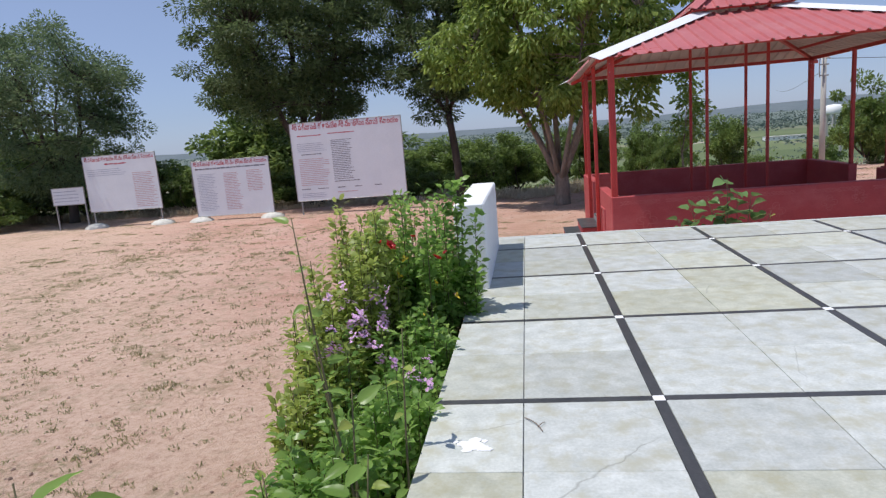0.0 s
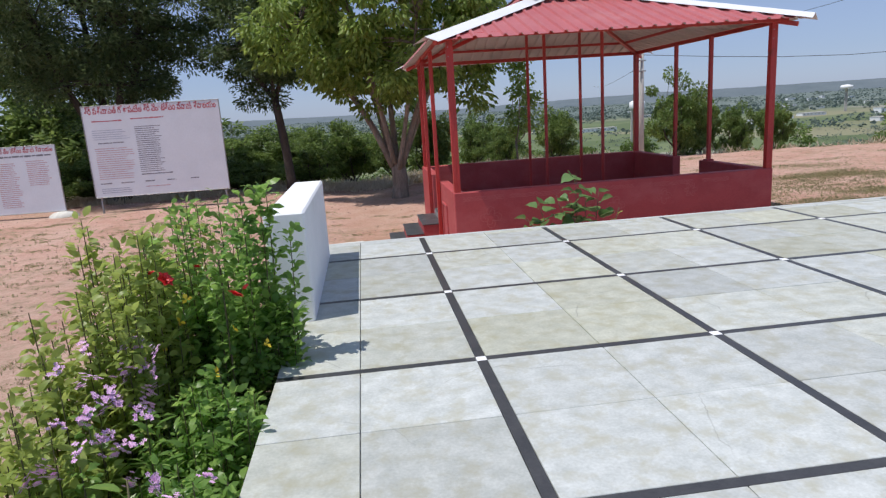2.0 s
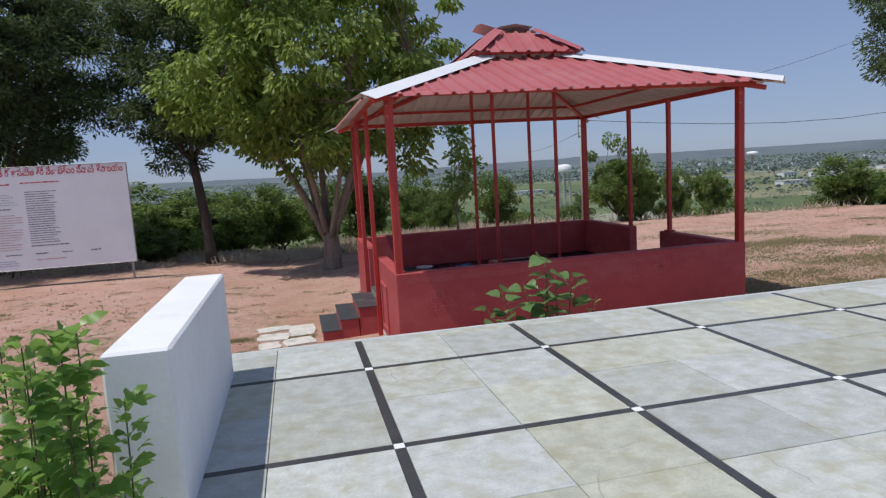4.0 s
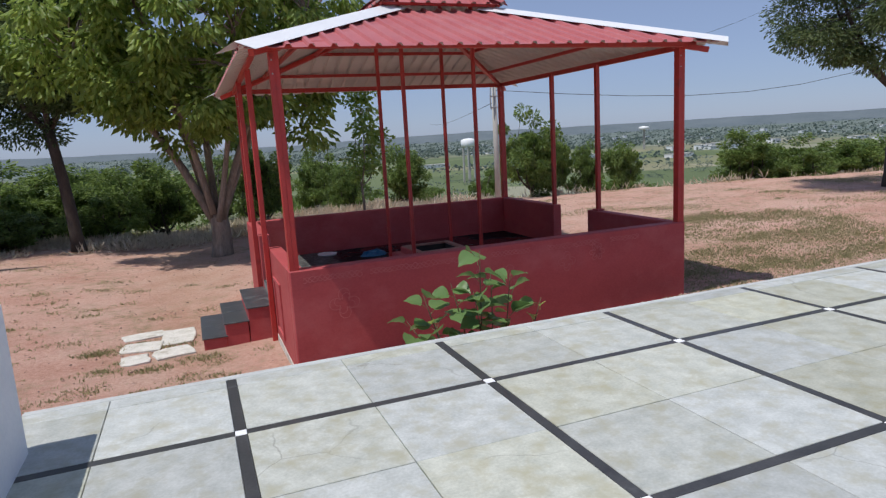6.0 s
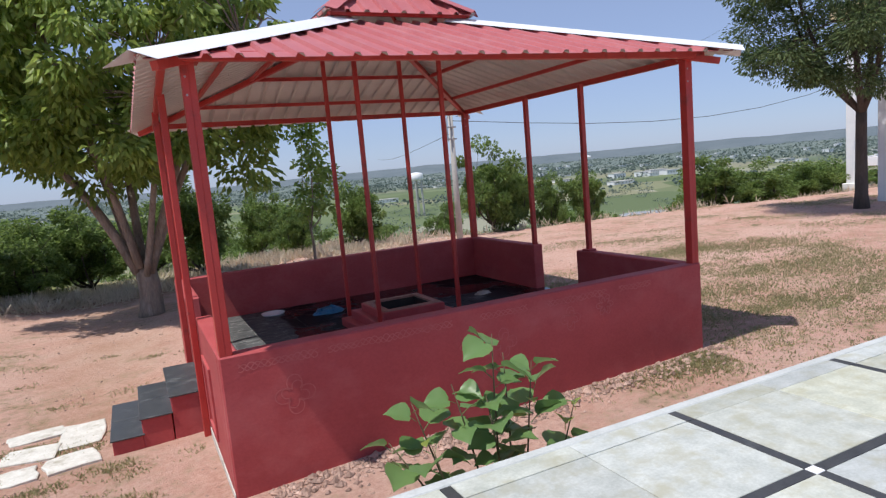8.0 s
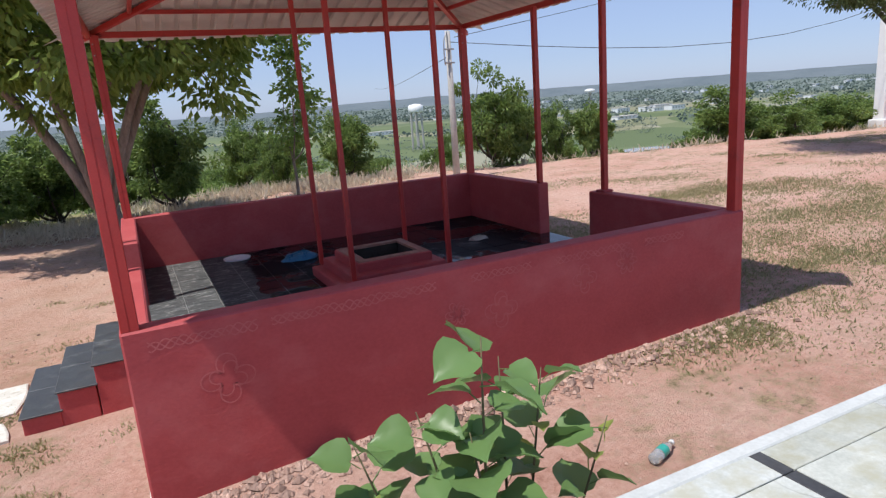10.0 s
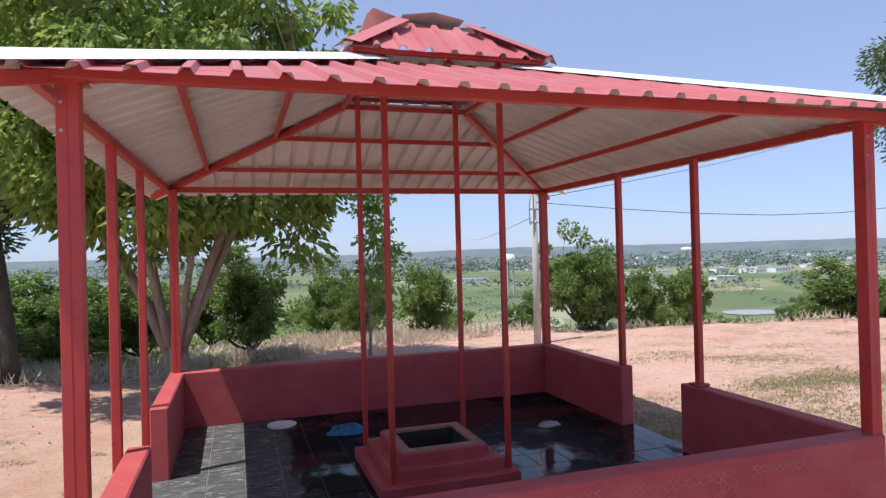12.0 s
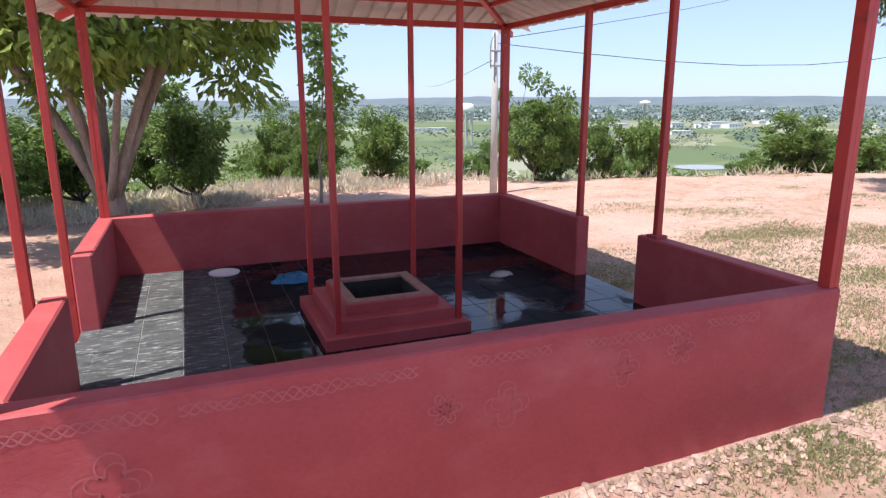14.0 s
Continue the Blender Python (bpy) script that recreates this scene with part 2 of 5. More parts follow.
LEAF_SHRUB = leaf_mat("shrub_leaf", (0.06, 0.115, 0.034), (0.24, 0.335, 0.09), through=0.42)
LEAF_MID = leaf_mat("blue_green_leaf", (0.065, 0.115, 0.06), (0.20, 0.28, 0.135), through=0.45)
LEAF_PALE = leaf_mat("pale_young_leaf", (0.12, 0.21, 0.045), (0.30, 0.42, 0.11), through=0.5)
LEAF_HIB = leaf_mat("glossy_garden_leaf", (0.085, 0.205, 0.045), (0.33, 0.49, 0.13), rough=0.32, through=0.58)
LEAF_OLIVE = leaf_mat("olive_garden_leaf", (0.17, 0.25, 0.05), (0.40, 0.47, 0.13), rough=0.4, through=0.5)
LEAF_SAP = leaf_mat("sapling_leaf", (0.10, 0.19, 0.06), (0.17, 0.28, 0.10), rough=0.38, through=0.3)
SIGN = mat("white_flex_board", (0.66, 0.70, 0.76), (0.74, 0.78, 0.84), 1.5, 0.5, 0.03, 30)
STEEL = mat("grey_steel", (0.3, 0.3, 0.3), (0.42, 0.42, 0.42), 8, 0.5, 0.1, 60, metal=0.5)


def ground_mat():
    m, n, l, b = node_mat("red_earth_and_fields")
    geo = n.new("ShaderNodeNewGeometry")

    def noise_at(scale, detail=6, rough=0.6):
        t = n.new("ShaderNodeTexNoise")
        t.inputs["Scale"].default_value, t.inputs["Detail"].default_value, t.inputs["Roughness"].default_value = scale, detail, rough
        l.new(geo.outputs["Position"], t.inputs["Vector"])
        return t.outputs[0]

    def ramp_of(src, stops):
        r = n.new("ShaderNodeValToRGB")
        while len(r.color_ramp.elements) < len(stops):
            r.color_ramp.elements.new(0.5)
        for e, (p, c) in zip(r.color_ramp.elements, stops):
            e.position, e.color = p, (*c, 1)
        l.new(src, r.inputs[0])
        return r.outputs[0]

    def span(src, a, z):
        r = n.new("ShaderNodeMapRange")
        r.inputs[1].default_value, r.inputs[2].default_value = a, z
        l.new(src, r.inputs[0])
        return r.outputs[0]

    def blend(f, a, z):
        x = n.new("ShaderNodeMix")
        x.data_type = "RGBA"
        l.new(f, x.inputs[0]), l.new(a, x.inputs[6]), l.new(z, x.inputs[7])
        return x.outputs[2]

    def mul(a, z):
        x = n.new("ShaderNodeMath")
        x.operation = "MULTIPLY"
        l.new(a, x.inputs[0]), l.new(z, x.inputs[1])
        return x.outputs[0]

    earth = ramp_of(noise_at(0.9, 8, 0.7), [(0.3, (0.43, 0.215, 0.16)), (0.46, (0.57, 0.345, 0.275)), (0.7, (0.63, 0.45, 0.375))])
    grit = ramp_of(noise_at(22, 7, 0.8), [(0.36, (0.22, 0.11, 0.08)), (0.48, (0.46, 0.275, 0.21)), (0.64, (0.62, 0.45, 0.375))])
    base = n.new("ShaderNodeMix")
    base.data_type = "RGBA"
    base.inputs[0].default_value = 0.42
    l.new(earth, base.inputs[6]), l.new(grit, base.inputs[7])
    where = n.new("ShaderNodeSeparateXYZ")
    l.new(geo.outputs["Position"], where.inputs[0])
    bent = n.new("ShaderNodeMath")
    bent.operation, bent.inputs[1].default_value = "MULTIPLY_ADD", 7.0
    l.new(noise_at(0.25, 5), bent.inputs[0]), l.new(where.outputs[0], bent.inputs[2])
    north = n.new("ShaderNodeMath")
    north.operation, north.inputs[1].default_value = "MULTIPLY_ADD", 0.8
    l.new(where.outputs[1], north.inputs[0]), l.new(bent.outputs[0], north.inputs[2])
    sandy = ramp_of(noise_at(14, 7, 0.8), [(0.34, (0.34, 0.22, 0.155)), (0.48, (0.585, 0.425, 0.325)), (0.66, (0.70, 0.55, 0.445))])
    half = n.new("ShaderNodeMath")
    half.operation, half.inputs[1].default_value = "MULTIPLY", 0.75
    l.new(span(north.outputs[0], 2.6, -1.5), half.inputs[0])
    soil = blend(half.outputs[0], base.outputs[2], sandy)
    weed = ramp_of(noise_at(25, 4), [(0.35, (0.15, 0.13, 0.065)), (0.65, (0.34, 0.285, 0.165))])
    weed_f = mul(span(noise_at(0.55, 7, 0.75), 0.46, 0.60), span(noise_at(5.5, 8, 0.85), 0.47, 0.60))
    near = blend(weed_f, soil, weed)
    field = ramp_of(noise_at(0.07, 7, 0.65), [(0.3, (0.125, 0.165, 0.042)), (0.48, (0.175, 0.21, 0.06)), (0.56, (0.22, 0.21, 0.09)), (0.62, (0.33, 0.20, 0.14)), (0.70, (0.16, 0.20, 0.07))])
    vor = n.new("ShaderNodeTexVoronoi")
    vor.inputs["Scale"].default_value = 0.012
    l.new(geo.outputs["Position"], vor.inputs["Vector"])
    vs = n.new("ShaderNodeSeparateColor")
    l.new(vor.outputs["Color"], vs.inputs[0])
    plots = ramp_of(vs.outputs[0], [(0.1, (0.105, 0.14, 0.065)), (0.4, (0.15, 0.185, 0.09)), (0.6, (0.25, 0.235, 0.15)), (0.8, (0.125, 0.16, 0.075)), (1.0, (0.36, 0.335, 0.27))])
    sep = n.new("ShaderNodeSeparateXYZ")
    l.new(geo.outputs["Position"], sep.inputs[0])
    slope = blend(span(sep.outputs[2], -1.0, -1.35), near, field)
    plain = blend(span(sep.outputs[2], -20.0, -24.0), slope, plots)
    # past 800 m: woodland tones with distance haze mixed into the colour
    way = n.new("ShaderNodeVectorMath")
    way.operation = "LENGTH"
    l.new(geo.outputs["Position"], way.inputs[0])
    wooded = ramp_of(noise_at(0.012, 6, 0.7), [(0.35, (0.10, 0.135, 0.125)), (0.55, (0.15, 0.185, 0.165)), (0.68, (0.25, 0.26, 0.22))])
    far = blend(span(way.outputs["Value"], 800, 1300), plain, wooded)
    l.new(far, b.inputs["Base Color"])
    b.inputs["Roughness"].default_value = 0.92
    b.inputs["Specular IOR Level"].default_value = 0.2
    bp = n.new("ShaderNodeBump")
    bp.inputs["Strength"].default_value, bp.inputs["Distance"].default_value = 0.9, 0.035
    l.new(noise_at(20, 8, 0.8), bp.inputs["Height"]), l.new(bp.outputs[0], b.inputs["Normal"])
    return m


GROUND = ground_mat()


# ---- building blocks ----
class Shape:
    """Vertices and faces gathered for one mesh, with a material slot for each face."""

    def __init__(self):
        self.v, self.f, self.s = [], [], []

    def face(self, pts, slot=0):
        k = len(self.v)
        self.v += [tuple(p) for p in pts]
        self.f.append(tuple(range(k, k + len(pts))))
        self.s.append(slot)

    def grid(self, rows, closed=False, slot=0):
        k, w = len(self.v), len(rows[0])
        for r in rows:
            self.v += [tuple(p) for p in r]
        for i in range(len(rows) - 1):
            for j in range(w if closed else w - 1):
                q = (j + 1) % w
                self.f.append((k + i * w + j, k + i * w + q, k + (i + 1) * w + q, k + (i + 1) * w + j))
                self.s.append(slot)

    def box(self, x0, y0, z0, x1, y1, z1, b=0.0, m=None, slot=0):
        """A box with its edges chamfered by b, moved by m."""
        m = m or Matrix()
        k = len(self.v)
        if not b:
            self.v += [tuple(m @ Vector(p)) for p in ((x0, y0, z0), (x1, y0, z0), (x1, y1, z0), (x0, y1, z0), (x0, y0, z1), (x1, y0, z1), (x1, y1, z1), (x0, y1, z1))]
            fs = [(0, 3, 2, 1), (4, 5, 6, 7), (0, 1, 5, 4), (1, 2, 6, 5), (2, 3, 7, 6), (3, 0, 4, 7)]
        else:
            lo, hi = (x0, y0, z0), (x1, y1, z1)
            idx = {}
            n = 0
            for c in range(8):
                bits = (c & 1, c >> 1 & 1, c >> 2 & 1)
                for a in range(3):
                    p = [(hi[i] if bits[i] else lo[i]) - (0 if i == a else (b if bits[i] else -b)) for i in range(3)]
                    self.v.append(tuple(m @ Vector(p)))
                    idx[c, a] = n
                    n += 1
            fs = []
            for a in range(3):
                u, w = 1 << (a + 1) % 3, 1 << (a + 2) % 3
                for side in (0, 1):
                    s = side << a
                    q = [idx[s, a], idx[s | u, a], idx[s | u | w, a], idx[s | w, a]]
                    fs.append(q if side else q[::-1])
                for s in (0, u, w, u | w):
                    o1, o2 = (a + 1) % 3, (a + 2) % 3
                    q = [idx[s, o1], idx[s | 1 << a, o1], idx[s | 1 << a, o2], idx[s, o2]]
                    flip = (bool(s & u) == bool(s & w))
                    fs.append(q if flip else q[::-1])
            for c in range(8):
                q = [idx[c, 0], idx[c, 1], idx[c, 2]]
                fs.append(q if bin(c).count("1") % 2 else q[::-1])
        self.f += [tuple(k + i for i in q) for q in fs]
        self.s += [slot] * len(fs)

    def tube(self, pts, radii, sides=8, cap=True, slot=0):
        """A round bar along points."""
        pts = [Vector(p) for p in pts]
        rows, side = [], None
        for i, p in enumerate(pts):
            way = (pts[min(i + 1, len(pts) - 1)] - pts[max(i - 1, 0)]).normalized()
            if side is None:
                side = way.cross(Vector((0.3, 0.9, 0.2))).normalized()
            side = (side - way * side.dot(way)).normalized()
            up = way.cross(side)
            r = radii[i] if hasattr(radii, "__len__") else radii
            rows.append([p + (side * math.cos(a) + up * math.sin(a)) * r for a in (2 * math.pi * j / sides for j in range(sides))])
        k = len(self.v)
        self.grid(rows, True, slot)
        if cap:
            n = len(self.v)
            self.f.append(tuple(range(k + sides - 1, k - 1, -1)))
            self.f.append(tuple(range(n - sides, n)))
            self.s += [slot, slot]

    def bar(self, a, z, w, h, b=0.004, slot=0):
        """A square bar from a to z."""
        a, z = Vector(a), Vector(z)
        way = z - a
        side = way.cross(Vector((0, 0, 1)))
        side = side.normalized() if side.length > 1e-4 else Vector((1, 0, 0))
        up = side.cross(way).normalized()
        rot = Matrix((side, way.normalized(), up)).transposed().to_4x4()
        self.box(-w / 2, 0, -h / 2, w / 2, way.length, h / 2, b, Matrix.Translation(a) @ rot, slot)

    def mesh(self, name, mats, smooth=False):
        me = bpy.data.meshes.new(name)
        me.from_pydata(self.v, [], self.f)
        for m in mats if isinstance(mats, (list, tuple)) else [mats]:
            me.materials.append(m)
        if any(self.s):
            me.polygons.foreach_set("material_index", self.s)
        if smooth:
            me.polygons.foreach_set("use_smooth", [True] * len(self.f))
        me.update()
        return me


def part(name, shape, material, parent=None, label="", smooth=False):
    me = shape if isinstance(shape, bpy.types.Mesh) else shape.mesh(name, material, smooth)
    ob = new(name, me)
    ob.parent = parent
    if label:
        tagged(ob, label)
    return ob


def thing(name, label, category, at=(0, 0, 0), group="", kind=""):
    ob = new(name)
    ob.empty_display_size = 0.1
    ob.location = at
    return tagged(ob, label, category, group, kind)


def leaves(pts, ways, length, width, rng, fold=0.25):
    """Many folded leaf blades as vertex and face arrays: one blade at each point along its way."""
    n = len(pts)
    ways = ways / np.maximum(np.linalg.norm(ways, axis=1, keepdims=True), 1e-6)
    r = rng.normal(size=(n, 3))
    side = np.cross(ways, r)
    side /= np.maximum(np.linalg.norm(side, axis=1, keepdims=True), 1e-6)
    up = np.cross(side, ways)
    ln = (length * rng.uniform(0.65, 1.25, n))[:, None]
    wd = ln * (width / length)
    mid = pts + ways * ln * 0.45 + up * ln * 0.06
    v = np.empty((n, 4, 3))
    v[:, 0] = pts
    v[:, 1] = mid + side * wd * 0.5 + up * wd * fold
    v[:, 2] = pts + ways * ln - up * ln * 0.08
    v[:, 3] = mid - side * wd * 0.5 + up * wd * fold
    return v.reshape(-1, 3)


def leaf_mesh(name, verts, material):
    """Each four vertices: two triangles that share the midrib."""
    n = len(verts) // 4
    k = np.arange(n)[:, None] * 4
    f = np.concatenate([k + [0, 1, 2], k + [0, 2, 3]], axis=1).reshape(-1, 3)
    me = bpy.data.meshes.new(name)
    me.vertices.add(len(verts))
    me.vertices.foreach_set("co", verts.astype(np.float32).ravel())
    me.loops.add(f.size)
    me.loops.foreach_set("vertex_index", f.astype(np.int32).ravel())
    me.polygons.add(len(f))
    me.polygons.foreach_set("loop_start", np.arange(0, f.size, 3, dtype=np.int32))
    me.materials.append(material)
    me.update(calc_edges=True)
    return me


def round_leaves(name, pts, ways, length, width, rng, material):
    """Leaf blades of six points and four triangles, for plants close by."""
    n = len(pts)
    ways = ways / np.maximum(np.linalg.norm(ways, axis=1, keepdims=True), 1e-6)
    side = np.cross(ways, rng.normal(size=(n, 3)) * 0.5 + np.array([0, 0, 1.0]))
    side /= np.maximum(np.linalg.norm(side, axis=1, keepdims=True), 1e-6)
    up = np.cross(side, ways)
    ln = (length * rng.uniform(0.6, 1.25, n))[:, None]
    wd = ln * (width / length)
    v = np.empty((n, 6, 3))
    v[:, 0] = pts
    v[:, 3] = pts + ways * ln - up * ln * 0.16
    for k, f, w in ((1, 0.30, 0.46), (2, 0.68, 0.40)):
        c = pts + ways * ln * f - up * ln * 0.05 * f
        v[:, k] = c + side * wd * w + up * wd * 0.14
        v[:, 6 - k] = c - side * wd * w + up * wd * 0.14
    k = np.arange(n)[:, None] * 6
    f = np.concatenate([k + [0, 1, 5], k + [1, 2, 4], k + [1, 4, 5], k + [2, 3, 4]], axis=1).reshape(-1, 3)
    me = bpy.data.meshes.new(name)
    me.vertices.add(n * 6)
    me.vertices.foreach_set("co", v.astype(np.float32).ravel())
    me.loops.add(f.size)
    me.loops.foreach_set("vertex_index", f.astype(np.int32).ravel())
    me.polygons.add(len(f))
    me.polygons.foreach_set("loop_start", np.arange(0, f.size, 3, dtype=np.int32))
    me.polygons.foreach_set("use_smooth", [True] * len(f))
    me.materials.append(material)
    me.update(calc_edges=True)
    return me


# ---- ground ----
HILL = -0.84


def ground_z(x, y):
    """The hilltop is flat; past its rim the land falls in two steps to a wide plain."""
    rim = 14.2 + 0.5 * math.sin(x * 0.23) - 0.22 * min(max(x - 9, 0), 12)
    d = max(y - rim, -(x + 34), -(y + 40), (x - 60) * 0.8)
    dip = 0.20 * math.exp(-((x + 0.3) / 2.3) ** 2) * min(max((y - 1.0) / 3.0, 0), 1)
    z = HILL + 0.018 * min(max(x - 2, 0), 14) - dip + 0.03 * noise.noise((x * 0.35, y * 0.35, 0)) + 0.012 * noise.noise((x * 1.7, y * 1.7, 3))
    if d > 0:
        z -= min(max((x - 8) / 4, 0), 1) * min(d * 0.16, 3.0)
        s = min(d / 45, 1)
        z -= 4.5 * s * s * (3 - 2 * s) * 0.5 + 2.25 * s
        s = min(max((d - 35) / 120, 0), 1)
        z -= 20 * s * s * (3 - 2 * s)
        z += min(d / 30, 1) * 0.35 * noise.noise((x * 0.12, y * 0.12, 7))
    return z


def build_ground():
    def axis(lo, hi, c0, c1, step):
        out, a, g = [], c0, step
        while a <= c1:
            out.append(a)
            a += step
        left, right = [], []
        a, g = c0 - step, step
        while a > lo:
            left.append(a)
            g *= 1.12
            a -= g
        a, g = out[-1] + step, step
        while a < hi:
            right.append(a)
            g *= 1.12
            a += g
        return [lo] + left[::-1] + out + right + [hi]
    xs, ys = axis(-4200, 4200, -16, 24, 0.4), axis(-3000, 4200, -9, 34, 0.4)
    s = Shape()
    s.grid([[(x, y, ground_z(x, y)) for x in xs] for y in ys])
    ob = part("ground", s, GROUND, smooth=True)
    tagged(ob, "red sandy earth hilltop with sparse weeds above a green plain", "ground", kind="structure")


build_ground()

# ---- platform with stone slabs ----
P, BW = 1.27, 0.026
PX0, PX1, PY0, PY1 = -1.03, 10.16, -8.92, 0.80


def build_platform():
    s = Shape()
    s.box(PX0 + 0.004, PY0, HILL - 0.3, PX1, PY1 - 0.004, -0.024, 0.01)
    base = part("platform", s, WHITE)
    tagged(base, "raised platform paved with pale stone slabs and black bands", "platform", kind="structure")
    s = Shape()
    s.box(PX0 + 0.001, PY1 - 0.055, -0.05, PX1, PY1 + 0.004, 0.002, 0.006)
    part("edge_nosing", s, SLAB_BACK, base, "chipped pale cement nosing")
    xs = [(PX0, -0.617), (-0.613, -BW - 0.002)]
    for i in range(8):
        a = i * P
        xs += [(a + BW + 0.002, a + P / 2 - 0.002), (a + P / 2 + 0.002, a + P - BW - 0.002)]
    ys = [(0.62, PY1 - 0.057), (BW + 0.002, 0.616)]
    for j in range(8):
        a = -j * P
        ys += [(a - P / 2 + 0.002, a - BW - 0.002), (a - P + BW + 0.002, a - P / 2 - 0.002)]
    return base, xs, ys


platform, SLAB_X, SLAB_Y = build_platform()

# ---- white block wall on the platform edge ----
def build_block():
    t = thing("parapet_wall", "whitewashed masonry parapet block on the platform edge", "parapet wall", (-1.02, -0.70, 0))
    s = Shape()
    s.box(-0.125, -0.955, -0.02, 0.125, 0.955, 0.70, 0.012)
    part("body", s, WHITE, t)


build_block()

# ---- pavilion ----
WX0, WX1, WY0, WY1, WT, FZ = 0.677, 5.388, 3.09, 7.77, 0.117, -0.50
TH = 0.15
BEAM = 2.15
EX0, EX1, EY0, EY1, EZ = 0.42, 5.63, 2.80, 8.06, 2.137
CX, CY, TOPH, TOPZ = 3.02, 5.43, 0.62, 2.83
GL0, GL1, GR0, GR1 = 4.78, 5.92, 4.92, 5.86
pav = thing("pavilion", "red painted open pavilion with low walls and a hipped metal roof", "pavilion", (CX, CY, HILL))


def local(s):
    """Shift a shape made in world places to stand under the pavilion."""
    s.v = [(x - CX, y - CY, z - HILL) for x, y, z in s.v]
    return s


def wall_piece(x0, y0, x1, y1, name="wall"):
    s = Shape()
    s.box(x0, y0, HILL - 0.5, x1, y1, WT, 0.012)
    return part(name, local(s), RED, pav)


wall_piece(WX0, WY0, WX1, WY0 + TH)
wall_piece(WX0, WY1 - TH, WX1, WY1)
wall_piece(WX0, WY0 + TH, WX0 + TH, GL0)
wall_piece(WX0, GL1, WX0 + TH, WY1 - TH)
wall_piece(WX1 - TH, WY0 + TH, WX1, GR0)
wall_piece(WX1 - TH, GR1, WX1, WY1 - TH)

s = Shape()
s.box(WX0 + 0.01, WY0 + 0.02, HILL - 0.5, WX1 - 0.01, WY1 - 0.02, FZ - 0.005)
pav_floor = part("floor", local(s), mat("pale_grout", (0.20, 0.20, 0.20), (0.34, 0.34, 0.33), 6, 0.8, 0.2, 60), pav, "black wet tiled floor")


def post(x, y, z0, z1, w, name="post"):
    s = Shape()
    s.box(x - w / 2, y - w / 2, z0, x + w / 2, y + w / 2, z1, 0.006)
    return part(name, local(s), RED_STEEL, pav)


for x, y in ((0.732, 3.145), (5.333, 3.145), (5.315, 7.69), (0.752, 7.69)):
    s = Shape()
    s.box(x - 0.045, y - 0.043, WT, x - 0.001, y + 0.043, BEAM, 0.003)
    s.box(x + 0.001, y - 0.041, WT, x + 0.045, y + 0.041, BEAM, 0.003)
    s.box(x - 0.02, y - 0.0395, WT, x + 0.02, y + 0.0395, BEAM - 0.001)
    cp = part("corner_post", local(s), RED_STEEL, pav)
    s = Shape()
    s.box(x - 0.075, y - 0.06, BEAM - 0.012, x + 0.075, y + 0.06, BEAM - 0.002, 0.002)
    part("cap_plate", local(s), RED_STEEL, cp)
    for z in (BEAM - 0.10, BEAM - 0.22):
        s = Shape()
        s.tube([(x - 0.023, y - 0.050, z), (x - 0.023, y - 0.044, z)], 0.008, 8)
        part("bolt", local(s), STEEL, cp)
for x, y, z in ((0.640, 4.66, -1.15), (0.640, 5.99, -1.15), (5.325, 4.76, WT), (5.312, 5.93, WT)):
    post(x, y, z, BEAM, 0.06)
s = Shape()
s.box(5.26, 4.695, WT, 5.386, 4.825, WT + 0.025, 0.006)
part("post_foot", local(s), RED, pav)
IX0, IX1, IY0, IY1 = 2.52, 3.49, 4.86, 5.95
for x in (IX0, IX1):
    for y in (IY0, IY1):
        post(x, y, FZ + 0.09, TOPZ + 0.16, 0.045, "inner_post")


def eave(x):
    """The eave dips a little towards the entry side."""
    return EZ + 0.010 * (x - CX)


def beam(a, z, w=0.05, h=0.06, name="beam"):
    s = Shape()
    s.bar(a, z, w, h)
    return part(name, local(s), RED_STEEL, pav)


B0, B1, B2, B3 = (0.58, 3.06, BEAM + 0.022), (5.48, 3.06, BEAM + 0.022), (5.333, 7.72, BEAM), (0.70, 7.72, BEAM)
for a, z in ((B0, B1), (B1, B2), (B2, B3), (B3, B0)):
    beam(a, z, 0.055, 0.065, "eave_beam")
corners = [(EX0, EY0), (EX1, EY0), (EX1, EY1), (EX0, EY1)]
tops = [(CX - TOPH, CY - TOPH), (CX + TOPH, CY - TOPH), (CX + TOPH, CY + TOPH), (CX - TOPH, CY + TOPH)]
for (x, y), (u, w) in zip(corners, tops):
    beam((x + 0.1, y + 0.1 if y < CY else y - 0.1, EZ - 0.05) if x < CX else (x - 0.1, y + 0.1 if y < CY else y - 0.1, EZ - 0.05), (u, w, TOPZ - 0.06), 0.06, 0.06, "hip_rafter")
for f in (0.36, 0.70, 1.0):
    ring = [(x + (u - x) * f, y + (w - y) * f, EZ + (TOPZ - EZ) * f - 0.055) for (x, y), (u, w) in zip(corners, tops)]
    for i in range(4):
        beam(ring[i], ring[(i + 1) % 4], 0.04, 0.045, "purlin")


